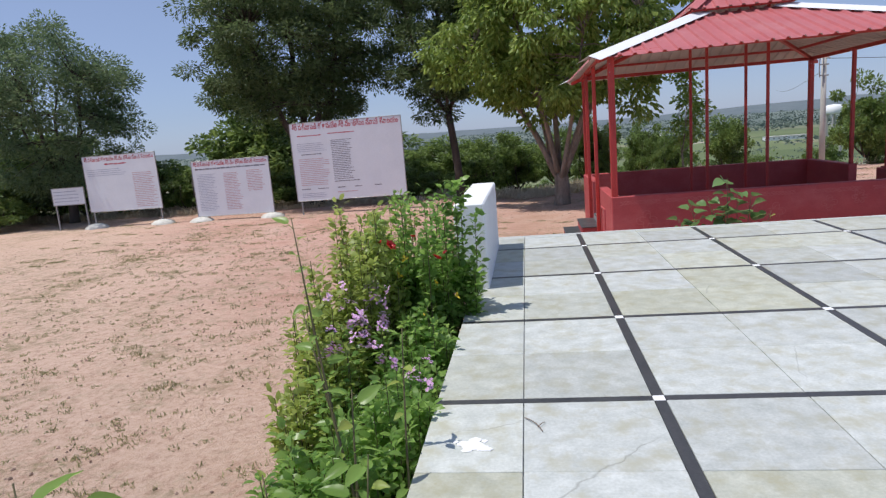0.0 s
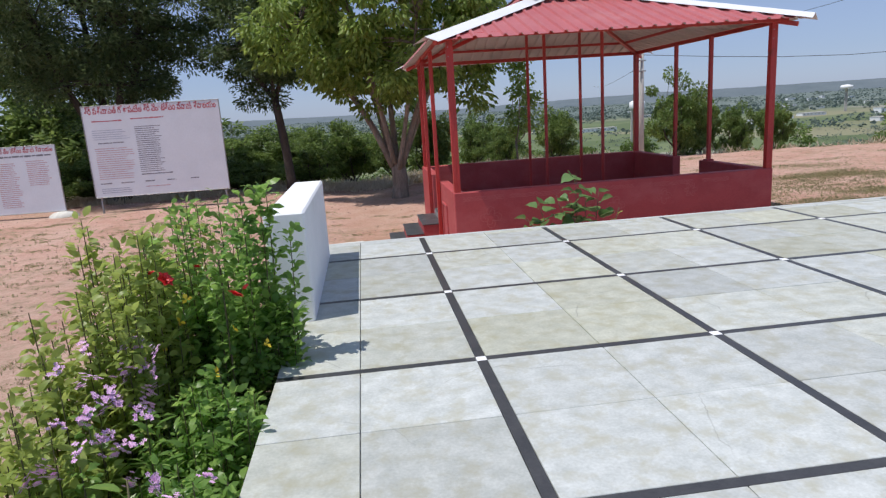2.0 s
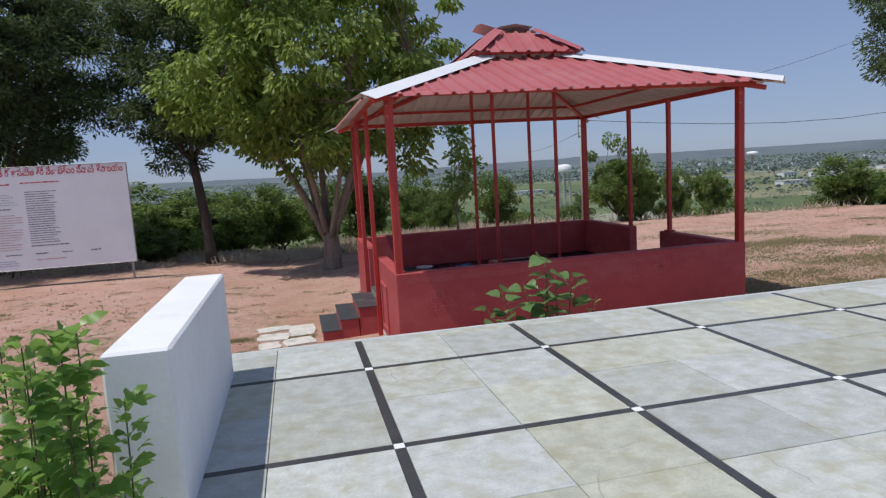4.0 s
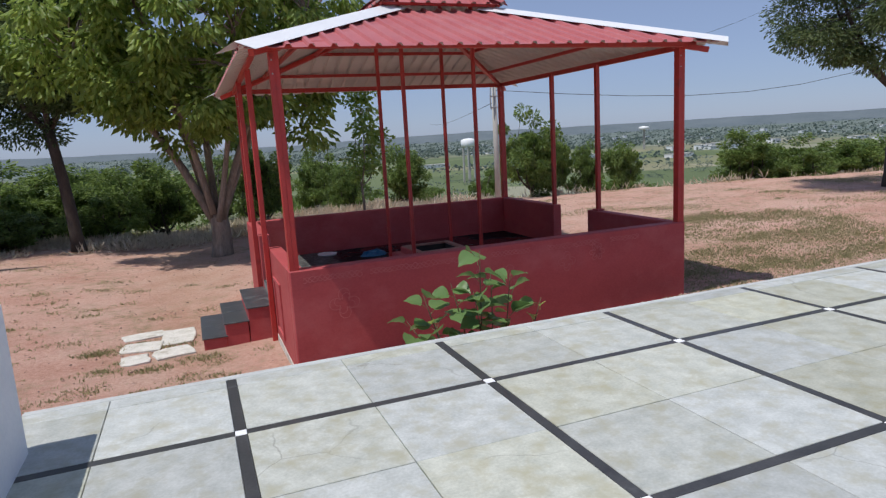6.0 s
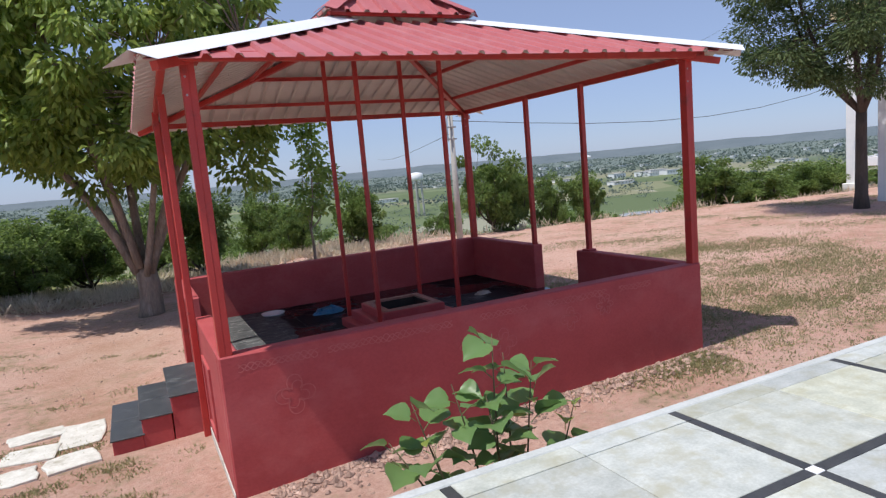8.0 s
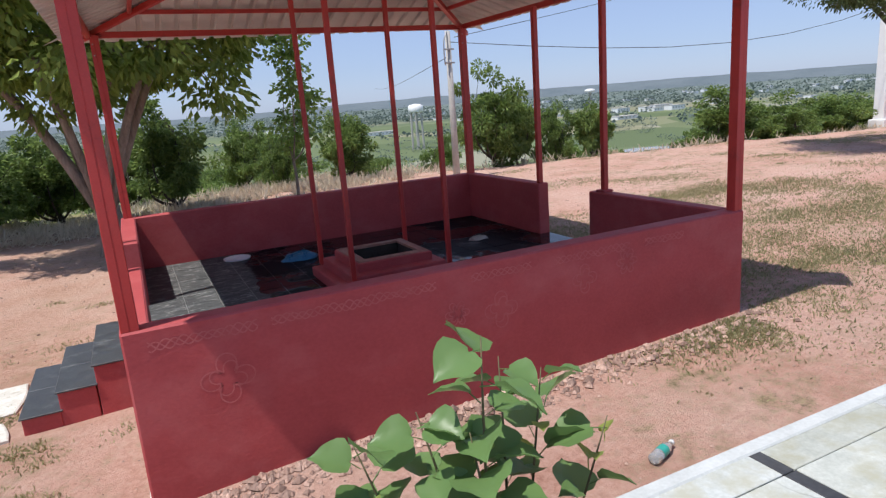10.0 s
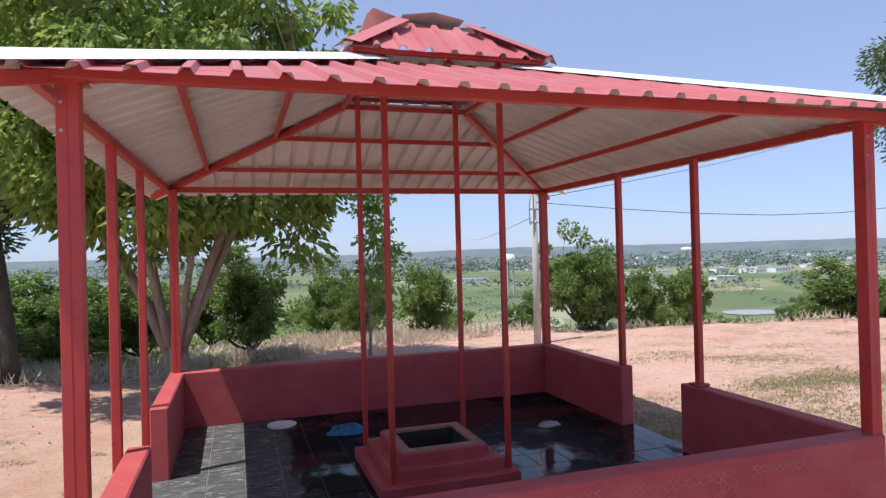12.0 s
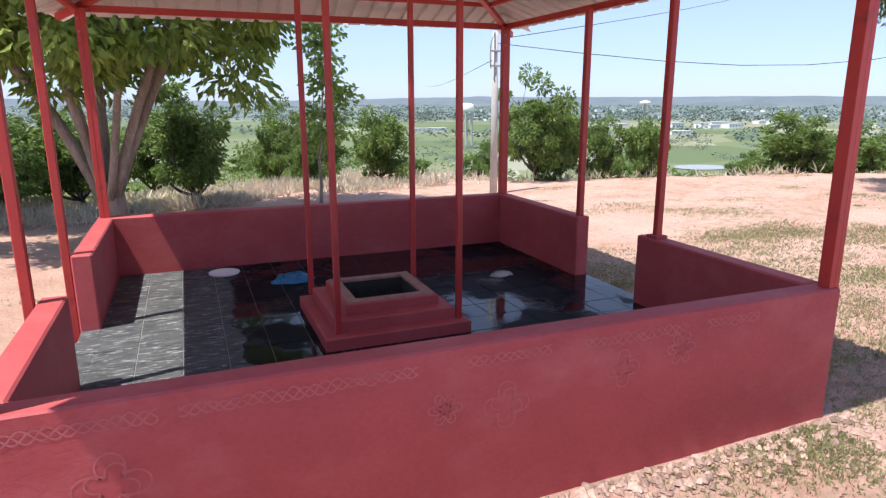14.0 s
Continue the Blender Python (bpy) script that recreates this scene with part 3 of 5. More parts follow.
def slope_sheet(a, b_, c, d, pitch, name="roof_sheet", lift=0.0, parent=None, slots=None, rib=0.028):
    """A trapezoidal ribbed metal sheet: eave a to b_, top d to c. Ribs run up the slope; red above, pale below."""
    a, b_, c, d = (Vector(p) for p in (a, b_, c, d))
    along = (b_ - a).normalized()
    up = (d - a) - along * (d - a).dot(along)
    rise = up.length
    up.normalize()
    nrm = along.cross(up).normalized()
    width = (b_ - a).length
    ld, lc = (d - a).dot(along), (c - a).dot(along)
    us = []
    n = int(width / pitch)
    off = (width - n * pitch) / 2
    for i in range(n + 1):
        u0 = off + i * pitch
        us += [(u0 - 0.034, 0), (u0 - 0.018, rib), (u0 + 0.018, rib), (u0 + 0.034, 0)]
    us = [(0, 0)] + [q for q in us if 0 < q[0] < width] + [(width, 0)]
    s = Shape()
    skin = []
    for t0 in (0.0, -0.003):
        low, high = [], []
        for u, h in us:
            if u < ld:
                top = rise * u / ld
            elif u > lc:
                top = rise * (width - u) / (width - lc)
            else:
                top = rise
            low.append(a + along * u + nrm * (h + t0 + lift))
            high.append(a + along * u + up * top + nrm * (h + t0 + lift))
        skin += [high, low] if t0 == 0 else [low, high]
    s.grid(skin)
    n = len(us) - 1
    s.s = [0] * (2 * n) + [1] * n
    return part(name, local(s), slots or [ROOF_RED, ROOF_UNDER], parent or pav)


for i in range(4):
    (x, y), (u, w) = corners[i], corners[(i + 1) % 4]
    (tx, ty), (tu, tw) = tops[i], tops[(i + 1) % 4]
    slope_sheet((x, y, eave(x)), (u, w, eave(u)), (tu, tw, TOPZ), (tx, ty, TOPZ), 0.2)
for (x, y), (u, w) in zip(corners, tops):
    a, z = Vector((x, y, eave(x) + 0.03)), Vector((u, w, TOPZ + 0.05))
    way = (z - a).normalized()
    a = a - way * 0.06
    side = way.cross(Vector((0, 0, 1))).normalized()
    hw = 0.21
    drop = 0.05
    s = Shape()
    for o in (0.0, -0.003):
        rows = [[p - side * hw + Vector((0, 0, o - drop)), p + Vector((0, 0, o + 0.03)), p + side * hw + Vector((0, 0, o - drop))] for p in (a, z)]
        s.grid(rows[::-1] if o == 0 else rows)
    part("ridge_cap", local(s), CAP_WHITE, pav, "white folded ridge sheet")



# faded chalk motifs on the front wall
CHALK = mat("faded_chalk_line", (0.42, 0.088, 0.09), (0.52, 0.15, 0.146), 9, 0.8, 0.1, 60)


def ribbon(s, pts, w):
    """A thin flat stroke on the front face along (x, z) points."""
    for (x0, z0), (x1, z1) in zip(pts, pts[1:]):
        d = math.hypot(x1 - x0, z1 - z0) or 1
        u, v = -(z1 - z0) / d * w, (x1 - x0) / d * w
        y = WY0 - 0.0015
        s.face([(x0 - u, y, z0 - v), (x1 - u, y, z1 - v), (x1 + u, y, z1 + v), (x0 + u, y, z0 + v)])


def lifted(s, k):
    """Each stroke lies a hair above the one under it."""
    s.v = [(x, y - 0.0003 * k, z) for x, y, z in s.v]
    return s


def motifs():
    wall = next(o for o in pav.children if o.name == "wall")
    for x0, x1 in ((0.80, 1.38), (1.46, 2.52), (2.78, 3.26), (3.45, 4.15), (4.3, 4.7)):
        for k0, ph in enumerate((0, 2.1, 4.2)):
            s = Shape()
            n = int((x1 - x0) * 70)
            ribbon(s, [(x0 + (x1 - x0) * k / n, 0.02 + 0.026 * math.sin(k * 0.62 + ph) + 0.016 * noise.noise((k * 0.17, ph, x0))) for k in range(n + 1)], 0.0042)
            part("chalk_chain", lifted(local(s), k0), CHALK, wall, "faded chalk chain pattern")
    for cx, cz, r, q in ((1.18, -0.26, 0.15, 2), (3.0, -0.24, 0.13, 2), (2.66, -0.2, 0.09, 3), (3.72, -0.16, 0.11, 2), (4.12, -0.1, 0.10, 3)):
        for k0 in range(2):
            s = Shape()
            ribbon(s, [(cx + r * (0.34 + 0.66 * abs(math.cos(q * a + k0 * 0.6)) ** 0.7) * math.cos(a) * (1 - 0.3 * k0), cz + r * (0.34 + 0.66 * abs(math.cos(q * a + k0 * 0.6)) ** 0.7) * math.sin(a) * (1 - 0.3 * k0)) for a in (6.2832 * k / 96 for k in range(97))], 0.0042)
            part("chalk_flower", lifted(local(s), k0), CHALK, wall, "faded chalk flower pattern")


motifs()

# small upper roof over the opening
CUP, CUZ, CUT, CTZ = 0.83, 2.885, 0.32, 3.25
cc = [(CX - CUP, CY - CUP), (CX + CUP, CY - CUP), (CX + CUP, CY + CUP), (CX - CUP, CY + CUP)]
ct = [(CX - CUT, CY - CUT), (CX + CUT, CY - CUT), (CX + CUT, CY + CUT), (CX - CUT, CY + CUT)]
for i in range(4):
    (x, y), (u, w) = cc[i], cc[(i + 1) % 4]
    (tx, ty), (tu, tw) = ct[i], ct[(i + 1) % 4]
    slope_sheet((x, y, CUZ), (u, w, CUZ), (tu, tw, CTZ), (tx, ty, CTZ), 0.2, "upper_roof_sheet")
    beam((x * 0.9 + CX * 0.1, y * 0.9 + CY * 0.1, CUZ - 0.0), (u * 0.9 + CX * 0.1, w * 0.9 + CY * 0.1, CUZ), 0.035, 0.035, "upper_beam")
    beam((x * 0.94 + CX * 0.06, y * 0.94 + CY * 0.06, CUZ - 0.01), (tx, ty, CTZ - 0.04), 0.035, 0.035, "upper_rafter")
    a, z = Vector((x, y, CUZ + 0.02)), Vector((tx, ty, CTZ + 0.04))
    way = (z - a).normalized()
    side = way.cross(Vector((0, 0, 1))).normalized()
    s = Shape()
    for o in (0.0, -0.003):
        rows = [[p - side * 0.13 + Vector((0, 0, o - 0.02)), p + Vector((0, 0, o + 0.03)), p + side * 0.13 + Vector((0, 0, o - 0.02))] for p in (a, z)]
        s.grid(rows[::-1] if o == 0 else rows)
    part("upper_ridge_cap", local(s), ROOF_RED, pav)
for turn, lift, half, bow in ((0, 0.04, 0.50, 0.085), (90, 0.07, 0.34, 0.02)):
    s = Shape()
    m = Matrix.Translation((CX, CY, CTZ + lift)) @ Matrix.Rotation(radians(turn), 4, "Z")
    for o in (0.0, -0.003):
        rows = [[m @ Vector((u, v, o + 0.03 + bow * abs(u / half) ** 1.4 * (1.4 if u < 0 else 0.5) - 0.16 * abs(v))) for v in (-0.27, -0.13, 0, 0.13, 0.27)] for u in (-half, -half / 2, 0, half / 2, half)]
        s.grid(rows if o == 0 else rows[::-1])
    part("top_cap", local(s), CAP_PINK, pav, "bent pale pink cap sheet")

# entry steps: red risers with black tiled treads, and a framed recess in the side wall
for i, (x0, z1) in enumerate(((-0.16, -0.88), (0.10, -0.735), (0.37, -0.585))):
    s = Shape()
    s.box(x0, GL0 + 0.02, -1.4, 0.672 if i == 2 else x0 + 0.26, GL1 - 0.01, z1 - 0.015, 0.006)
    st = part("step", local(s), RED, pav)
    for k in range(2):
        s = Shape()
        s.box(x0 - 0.015, GL0 + 0.005 + k * 0.563, z1 - 0.014, 0.673 if i == 2 else x0 + 0.275, GL0 + 0.005 + k * 0.563 + 0.56, z1, 0.003)
        part("tread", local(s), STEP_TILE, st, "black tiled tread")
s = Shape()
for q in ((3.92, 3.96, -0.80, -0.17), (4.42, 4.46, -0.80, -0.17), (3.96, 4.42, -0.21, -0.17), (3.96, 4.42, -0.80, -0.76)):
    s.box(0.659, q[0], q[2], 0.681, q[1], q[3], 0.004)
part("panel_frame", local(s), RED, pav)

s = Shape()
s.box(WX0 - 0.010, WY0 + 0.01, -1.4, WX0 - 0.002, 4.60, -0.90, 0.002)
part("plaster_patch", local(s), PALE_STONE, pav, "bare pale plaster at the foot of the wall")

# floor tiles
TP = 0.305
tile_mesh = {}
for i in range(15):
    for j in range(15):
        x0, y0 = WX0 + TH + i * TP, WY0 + TH + j * TP
        x1, y1 = min(x0 + TP - 0.005, WX1 - TH), min(y0 + TP - 0.005, WY1 - TH)
        if x1 - x0 < 0.03 or y1 - y0 < 0.03 or (2.41 < x0 and x1 < 3.55 and 4.78 < y0 and y1 < 5.90):
            continue
        key = (round(x1 - x0, 3), round(y1 - y0, 3))
        if key not in tile_mesh:
            s = Shape()
            s.box(-key[0] / 2, -key[1] / 2, -0.012, key[0] / 2, key[1] / 2, 0, 0.002)
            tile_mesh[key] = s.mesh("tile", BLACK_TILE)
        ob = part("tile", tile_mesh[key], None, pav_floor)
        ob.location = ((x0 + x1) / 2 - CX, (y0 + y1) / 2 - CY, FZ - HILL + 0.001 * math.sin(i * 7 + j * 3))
for x0, x1 in ((WX0 + 0.01, WX0 + TH), (WX1 - TH, WX1 - 0.01)):
    lo, hi = (GL0, GL1) if x0 < 2 else (GR0, GR1)
    s = Shape()
    s.box(x0, lo, FZ - 0.014, x1, hi, FZ, 0.002)
    part("threshold", local(s), BLACK_TILE, pav)


# ---- things inside the pavilion ----
def build_altar():
    t = thing("fire_altar", "red painted stepped masonry fire pit on the tiled floor", "altar", (2.98, 5.335, FZ))
    soot = mat("soot", (0.012, 0.011, 0.01), (0.04, 0.035, 0.03), 8, 0.95, 0.4, 50)
    h = 0.275
    for name, hx, hy, z0, z1 in (("lower_tier", 0.575, 0.58, 0, 0.095), ("middle_tier", 0.475, 0.48, 0.095, 0.19), ("upper_tier", 0.375, 0.375, 0.19, 0.275)):
        s = Shape()
        rows = [[(-u, -v, z), (u, -v, z), (u, v, z), (-u, v, z)] for u, v, z in ((h, h, z0), (hx, hy, z0), (hx, hy, z1 - 0.01), (hx - 0.01, hy - 0.01, z1), (h, h, z1), (h, h, z0))]
        s.grid(rows, True)
        s.s[-4:] = [1] * 4
        part(name, s, [RED, soot], t)
    s = Shape()
    s.grid([[(-u, -u, z), (u, -u, z), (u, u, z), (-u, u, z)] for u, z in ((h - 0.004, 0.262), (h - 0.004, 0.284), (h + 0.004, 0.287), (0.352, 0.284), (0.358, 0.2752))], True)
    part("rim", s, mat("worn_red_cement", (0.26, 0.10, 0.075), (0.40, 0.24, 0.19), 9, 0.8, 0.5, 50, depth=0.02), t, "worn cement rim around the pit")
    s = Shape()
    s.box(-h, -h, 0.0, h, h, 0.03)
    part("ash_bed", s, mat("ash", (0.02, 0.02, 0.02), (0.06, 0.055, 0.05), 12, 0.95, 0.5, 60), t)


build_altar()


def crumpled(name, label, category, at, r, h, material, seed):
    """A crumpled soft heap."""
    rng = random.Random(seed)
    s = Shape()
    rows = []
    for i in range(9):
        f = i / 8
        rows.append([])
        for j in range(20):
            a = 2 * math.pi * j / 20
            k = 1 + 0.35 * noise.noise((math.cos(a) * 1.7 + seed, math.sin(a) * 1.7, f * 2)) + 0.06 * rng.uniform(-1, 1)
            rows[-1].append((math.cos(a) * r[0] * k * math.cos(f * 1.52), math.sin(a) * r[1] * k * math.cos(f * 1.52), h * math.sin(f * 1.57) * (0.8 + 0.4 * noise.noise((j * 0.7, f * 3, seed)))))
    s.grid(rows, True)
    ob = part(name, s, material, smooth=True)
    ob.location = at
    tagged(ob, label, category)


crumpled("plastic_bag", "crumpled blue plastic bag on the tiled floor", "bag", (2.49, 6.76, FZ), (0.20, 0.12), 0.10, mat("blue_plastic", (0.01, 0.10, 0.22), (0.03, 0.20, 0.38), 12, 0.3, 0.8, 40, depth=0.02), 5)
crumpled("cloth_heap", "small pale grey cloth heap on the wet floor", "cloth", (4.54, 6.16, FZ), (0.13, 0.08), 0.05, mat("pale_cloth", (0.25, 0.24, 0.22), (0.5, 0.48, 0.45), 20, 0.8, 0.8, 60, depth=0.02), 9)
s = Shape()
s.grid([[(math.cos(2 * math.pi * j / 32) * r, math.sin(2 * math.pi * j / 32) * r, z) for j in range(32)] for r, z in ((0.10, 0), (0.15, 0.004), (0.16, 0.022), (0.152, 0.022), (0.14, 0.008), (0.001, 0.006))], True)
ob = part("plate", s, CAP_WHITE, smooth=True)
ob.location = (1.845, 7.30, FZ)
tagged(ob, "round white plate on the tiled floor", "plate")


# ---- plants ----
def curve_pts(a, z, bend, n=6):
    a, z, bend = Vector(a), Vector(z), Vector(bend)
    return [a.lerp(z, i / (n - 1)) + bend * math.sin(math.pi * i / (n - 1)) for i in range(n)]


def tree(name, label, at, fork, limbs, trunk_r, centre, radii, tips, per_tip, leaf, leaf_m, bark, seed, spread=0.4, droop=0.3, lean=(0, 0), category="tree", hollow=0.45, flare=0.0, ragged=0.28, floor_z=-1.0, upright=0.45, rise=0.0):
    """Trunk, limbs that part at the fork, twigs to clumps on an uneven crown, and leaves round each clump."""
    rng, nr = random.Random(seed), np.random.default_rng(seed)
    t = thing(name, label, category, at)
    s = Shape()
    top = Vector((lean[0], lean[1], fork))
    swell = [1.5, 1.08, 1.0, 0.95, 0.9, 0.88] if not rise else [1.2, 1.0, 0.93, 0.9, 0.84, 0.4]
    s.tube([p for p in curve_pts((0, 0, -0.15), top, (0.04, 0.03, 0))], [trunk_r * f for f in swell], 10)
    c, R = Vector(centre), Vector(radii)
    ends = []
    for i in range(limbs):
        a = 2 * math.pi * (i + rng.uniform(-0.3, 0.3)) / limbs
        e = c + Vector((math.cos(a) * R.x * upright, math.sin(a) * R.y * upright, R.z * rng.uniform(-0.25, 0.5)))
        lr = trunk_r * rng.uniform(0.38, 0.66)
        if rise:
            lr *= 0.68
            foot = Vector((math.cos(a) * trunk_r * 0.52, math.sin(a) * trunk_r * 0.52, fork * rng.uniform(0.68, 0.95)))
            pts = curve_pts(foot, e, (-math.cos(a) * rise + rng.uniform(-0.12, 0.12), -math.sin(a) * rise + rng.uniform(-0.12, 0.12), 0.2), 12)
            s.tube(pts, [lr * (1.05 - 0.062 * k) for k in range(12)], 9)
            ends.append((pts[4:], lr))
            continue
        pts = curve_pts(top - Vector((0, 0, 0.08)), e, (math.cos(a) * 0.25, math.sin(a) * 0.25, -0.15), 8)
        s.tube(pts, [lr * (1 - 0.085 * k) for k in range(8)], 8)
        ends.append((pts, lr))
    clumps = []
    for i in range(tips):
        while True:
            d = Vector((rng.uniform(-1, 1), rng.uniform(-1, 1), rng.uniform(-1, 1)))
            if hollow < d.length < 1 and d.z > floor_z:
                break
        k = 1 + ragged * noise.noise(d * 2.1 + Vector((seed, 0, 0)))
        g = 1 - flare * (0.6 - d.z) / 1.6
        p = c + Vector((d.x * R.x * g, d.y * R.y * g, d.z * R.z)) * k
        pts, lr = min(ends, key=lambda q: (q[0][-1] - p).length)
        j = min(range(3, 8), key=lambda q: (pts[q] - p).length)
        s.tube(curve_pts(pts[j], p, (0, 0, 0.12), 4), [lr * 0.28, lr * 0.2, lr * 0.13, 0.006], 5, False)
        clumps.append(p)
    part("trunk", s, bark, t, smooth=True)
    cl = np.array([tuple(p) for p in clumps])
    own = np.repeat(np.arange(tips), per_tip)
    size = spread * nr.uniform(0.6, 1.3, tips)
    off = nr.normal(size=(len(own), 3))
    off *= (nr.uniform(0, 1, len(own)) ** 0.45 / np.linalg.norm(off, axis=1))[:, None]
    off *= 1.55 * size[own][:, None] * np.array([1, 1, 0.62])
    pts = cl[own] + off
    ways = off + nr.normal(size=off.shape) * 0.25 * spread + np.array([0, 0, -droop * spread])
    part("crown", leaf_mesh("crown", leaves(pts, ways, leaf[0], leaf[1], nr), leaf_m), None, t)
    return t


def on_ground(x, y):
    return (x, y, ground_z(x, y))


tree("broadleaf_tree", "tall broadleaf tree with a pale forked trunk and drooping leaves", on_ground(0.38, 11.9), 1.05, 8, 0.235, (0.15, 0, 5.0), (3.8, 2.9, 3.2), 330, 112, (0.18, 0.088), LEAF_BIG, BARK, 3, 0.31, 1.0, flare=0.26, floor_z=-0.71, upright=0.68, rise=0.16)
tree("feathery_tree", "dark feathery tree with a thin forked trunk", on_ground(-2.75, 14.3), 2.9, 4, 0.13, (-0.5, 0.3, 5.3), (1.9, 1.7, 2.6), 180, 240, (0.12, 0.044), LEAF_DARK, BARK_DARK, 11, 0.30, 0.4, (-0.25, 0))
tree("feathery_tree", "large dark feathery tree behind a notice board", on_ground(-7.9, 14.8), 1.6, 6, 0.24, (-0.3, 0.3, 5.7), (3.6, 3.0, 3.1), 330, 290, (0.125, 0.046), LEAF_DARK, BARK_DARK, 12, 0.38, 0.3)
tree("spreading_tree", "spreading green tree beside the notice boards", on_ground(-16.8, 14.2), 1.3, 5, 0.16, (0.0, 0, 4.0), (2.8, 2.7, 3.1), 190, 260, (0.12, 0.048), LEAF_MID, BARK_DARK, 13, 0.38, 0.1)
tree("feathery_tree", "dark feathery tree beside a white wall", on_ground(16.42, 8.0), 2.4, 5, 0.135, (-1.2, 0, 5.3), (2.0, 2.2, 2.8), 155, 280, (0.11, 0.038), LEAF_DARK, BARK_DARK, 14, 0.32, 0.5)
tree("slender_tree", "slender young tree with pale green leaves", on_ground(4.1, 13.6), 1.0, 3, 0.035, (0.1, 0, 2.3), (0.55, 0.55, 1.6), 52, 30, (0.12, 0.085), LEAF_PALE, BARK, 15, 0.17, 0.5)

# shrubs past the rim
SHRUBS = [(1.75, 15.4, 0.95, 2.5), (4.3, 21.5, 0.75, 2.3), (6.4, 17.0, 0.72, 1.95), (9.0, 21.8, 0.42, 0.8), (11.4, 21.3, 0.72, 1.85), (9.9, 14.8, 0.9, 2.45), (12.1, 14.9, 0.5, 1.75),
          (13.2, 14.6, 0.55, 1.85), (17.6, 13.6, 1.0, 1.75), (19.6, 13.2, 0.9, 1.45), (22.0, 13.6, 1.0, 1.5), (25.0, 14.4, 1.2, 1.7), (28.5, 16, 1.5, 1.3), (33, 17, 1.9, 1.3), (4.7, 17.6, 0.5, 1.5),
          (10.9, 15.2, 0.6, 2.2), (-0.9, 18.2, 1.0, 2.2), (-2.3, 17.4, 0.95, 1.8), (-3.6, 20.7, 1.6, 2.4), (-1.4, 22.4, 1.5, 2.5), (0.6, 20.8, 1.1, 2.3),
          (-6.0, 21.8, 2.0, 2.5), (-4.6, 19.2, 1.3, 1.9), (-9.5, 21.6, 2.5, 3.5), (-11.8, 20.6, 2.4, 4.6), (-13.6, 21.2, 2.2, 3.6), (-20, 15.5, 1.9, 2.8), (-21.5, 17, 2.2, 4.4),
          (-18.4, 17, 1.7, 2.4), (-4.7, 15.9, 0.9, 1.0), (-10.3, 14.8, 1.0, 1.5), (-24, 13, 2.2, 3.4), (-27, 9, 2.2, 4.2),
          (-18.6, 12.8, 1.0, 1.4), (-15.4, 16.4, 1.5, 2.2), (-8.6, 15.6, 1.1, 1.6), (-12.9, 15.2, 1.0, 1.5), (18.5, 14.2, 0.8, 1.6), (8.0, 33, 1.6, 2.6), (14.6, 38, 1.8, 2.4)]
base_shrubs = []
for k in range(4):
    base_shrubs.append(tree("shrub", "dense green shrub on the slope past the rim", (0, 0, 0), 0.25, 6, 0.06, (0.12 * (k - 1), 0, 1.12), (1.0, 0.95, 1.0), 58 + 5 * k, 150, (0.115, 0.054), LEAF_SHRUB, BARK_DARK, 40 + k, 0.165, 0.25, category="shrub", hollow=0.3, ragged=1.05))
    tagged(base_shrubs[-1], group="shrubs past the rim")
for i, (x, y, r, h) in enumerate(SHRUBS):
    m = Matrix.Translation(on_ground(x, y)) @ Matrix.Rotation(i * 2.4, 4, "Z")
    ob = base_shrubs[i] if i < 4 else copy_thing(base_shrubs[i % 4], m)
    ob.matrix_basis = m @ Matrix.Diagonal((r, r, h / 2.1, 1))

slope_rng = random.Random(23)
for i in range(44):
    d, a = slope_rng.uniform(34, 170), slope_rng.uniform(-0.55, 1.0)
    x, y = d * math.sin(a), d * math.cos(a)
    if y < 24:
        continue
    r, h = slope_rng.uniform(1.0, 2.2), slope_rng.uniform(1.8, 3.6)
    m = Matrix.Translation(on_ground(x, y)) @ Matrix.Rotation(i * 1.7, 4, "Z") @ Matrix.Diagonal((r, r, h / 2.1, 1))
    tagged(copy_thing(base_shrubs[i % 4], m), "small green tree standing on the slope below", "tree", "trees on the slope").matrix_basis = m


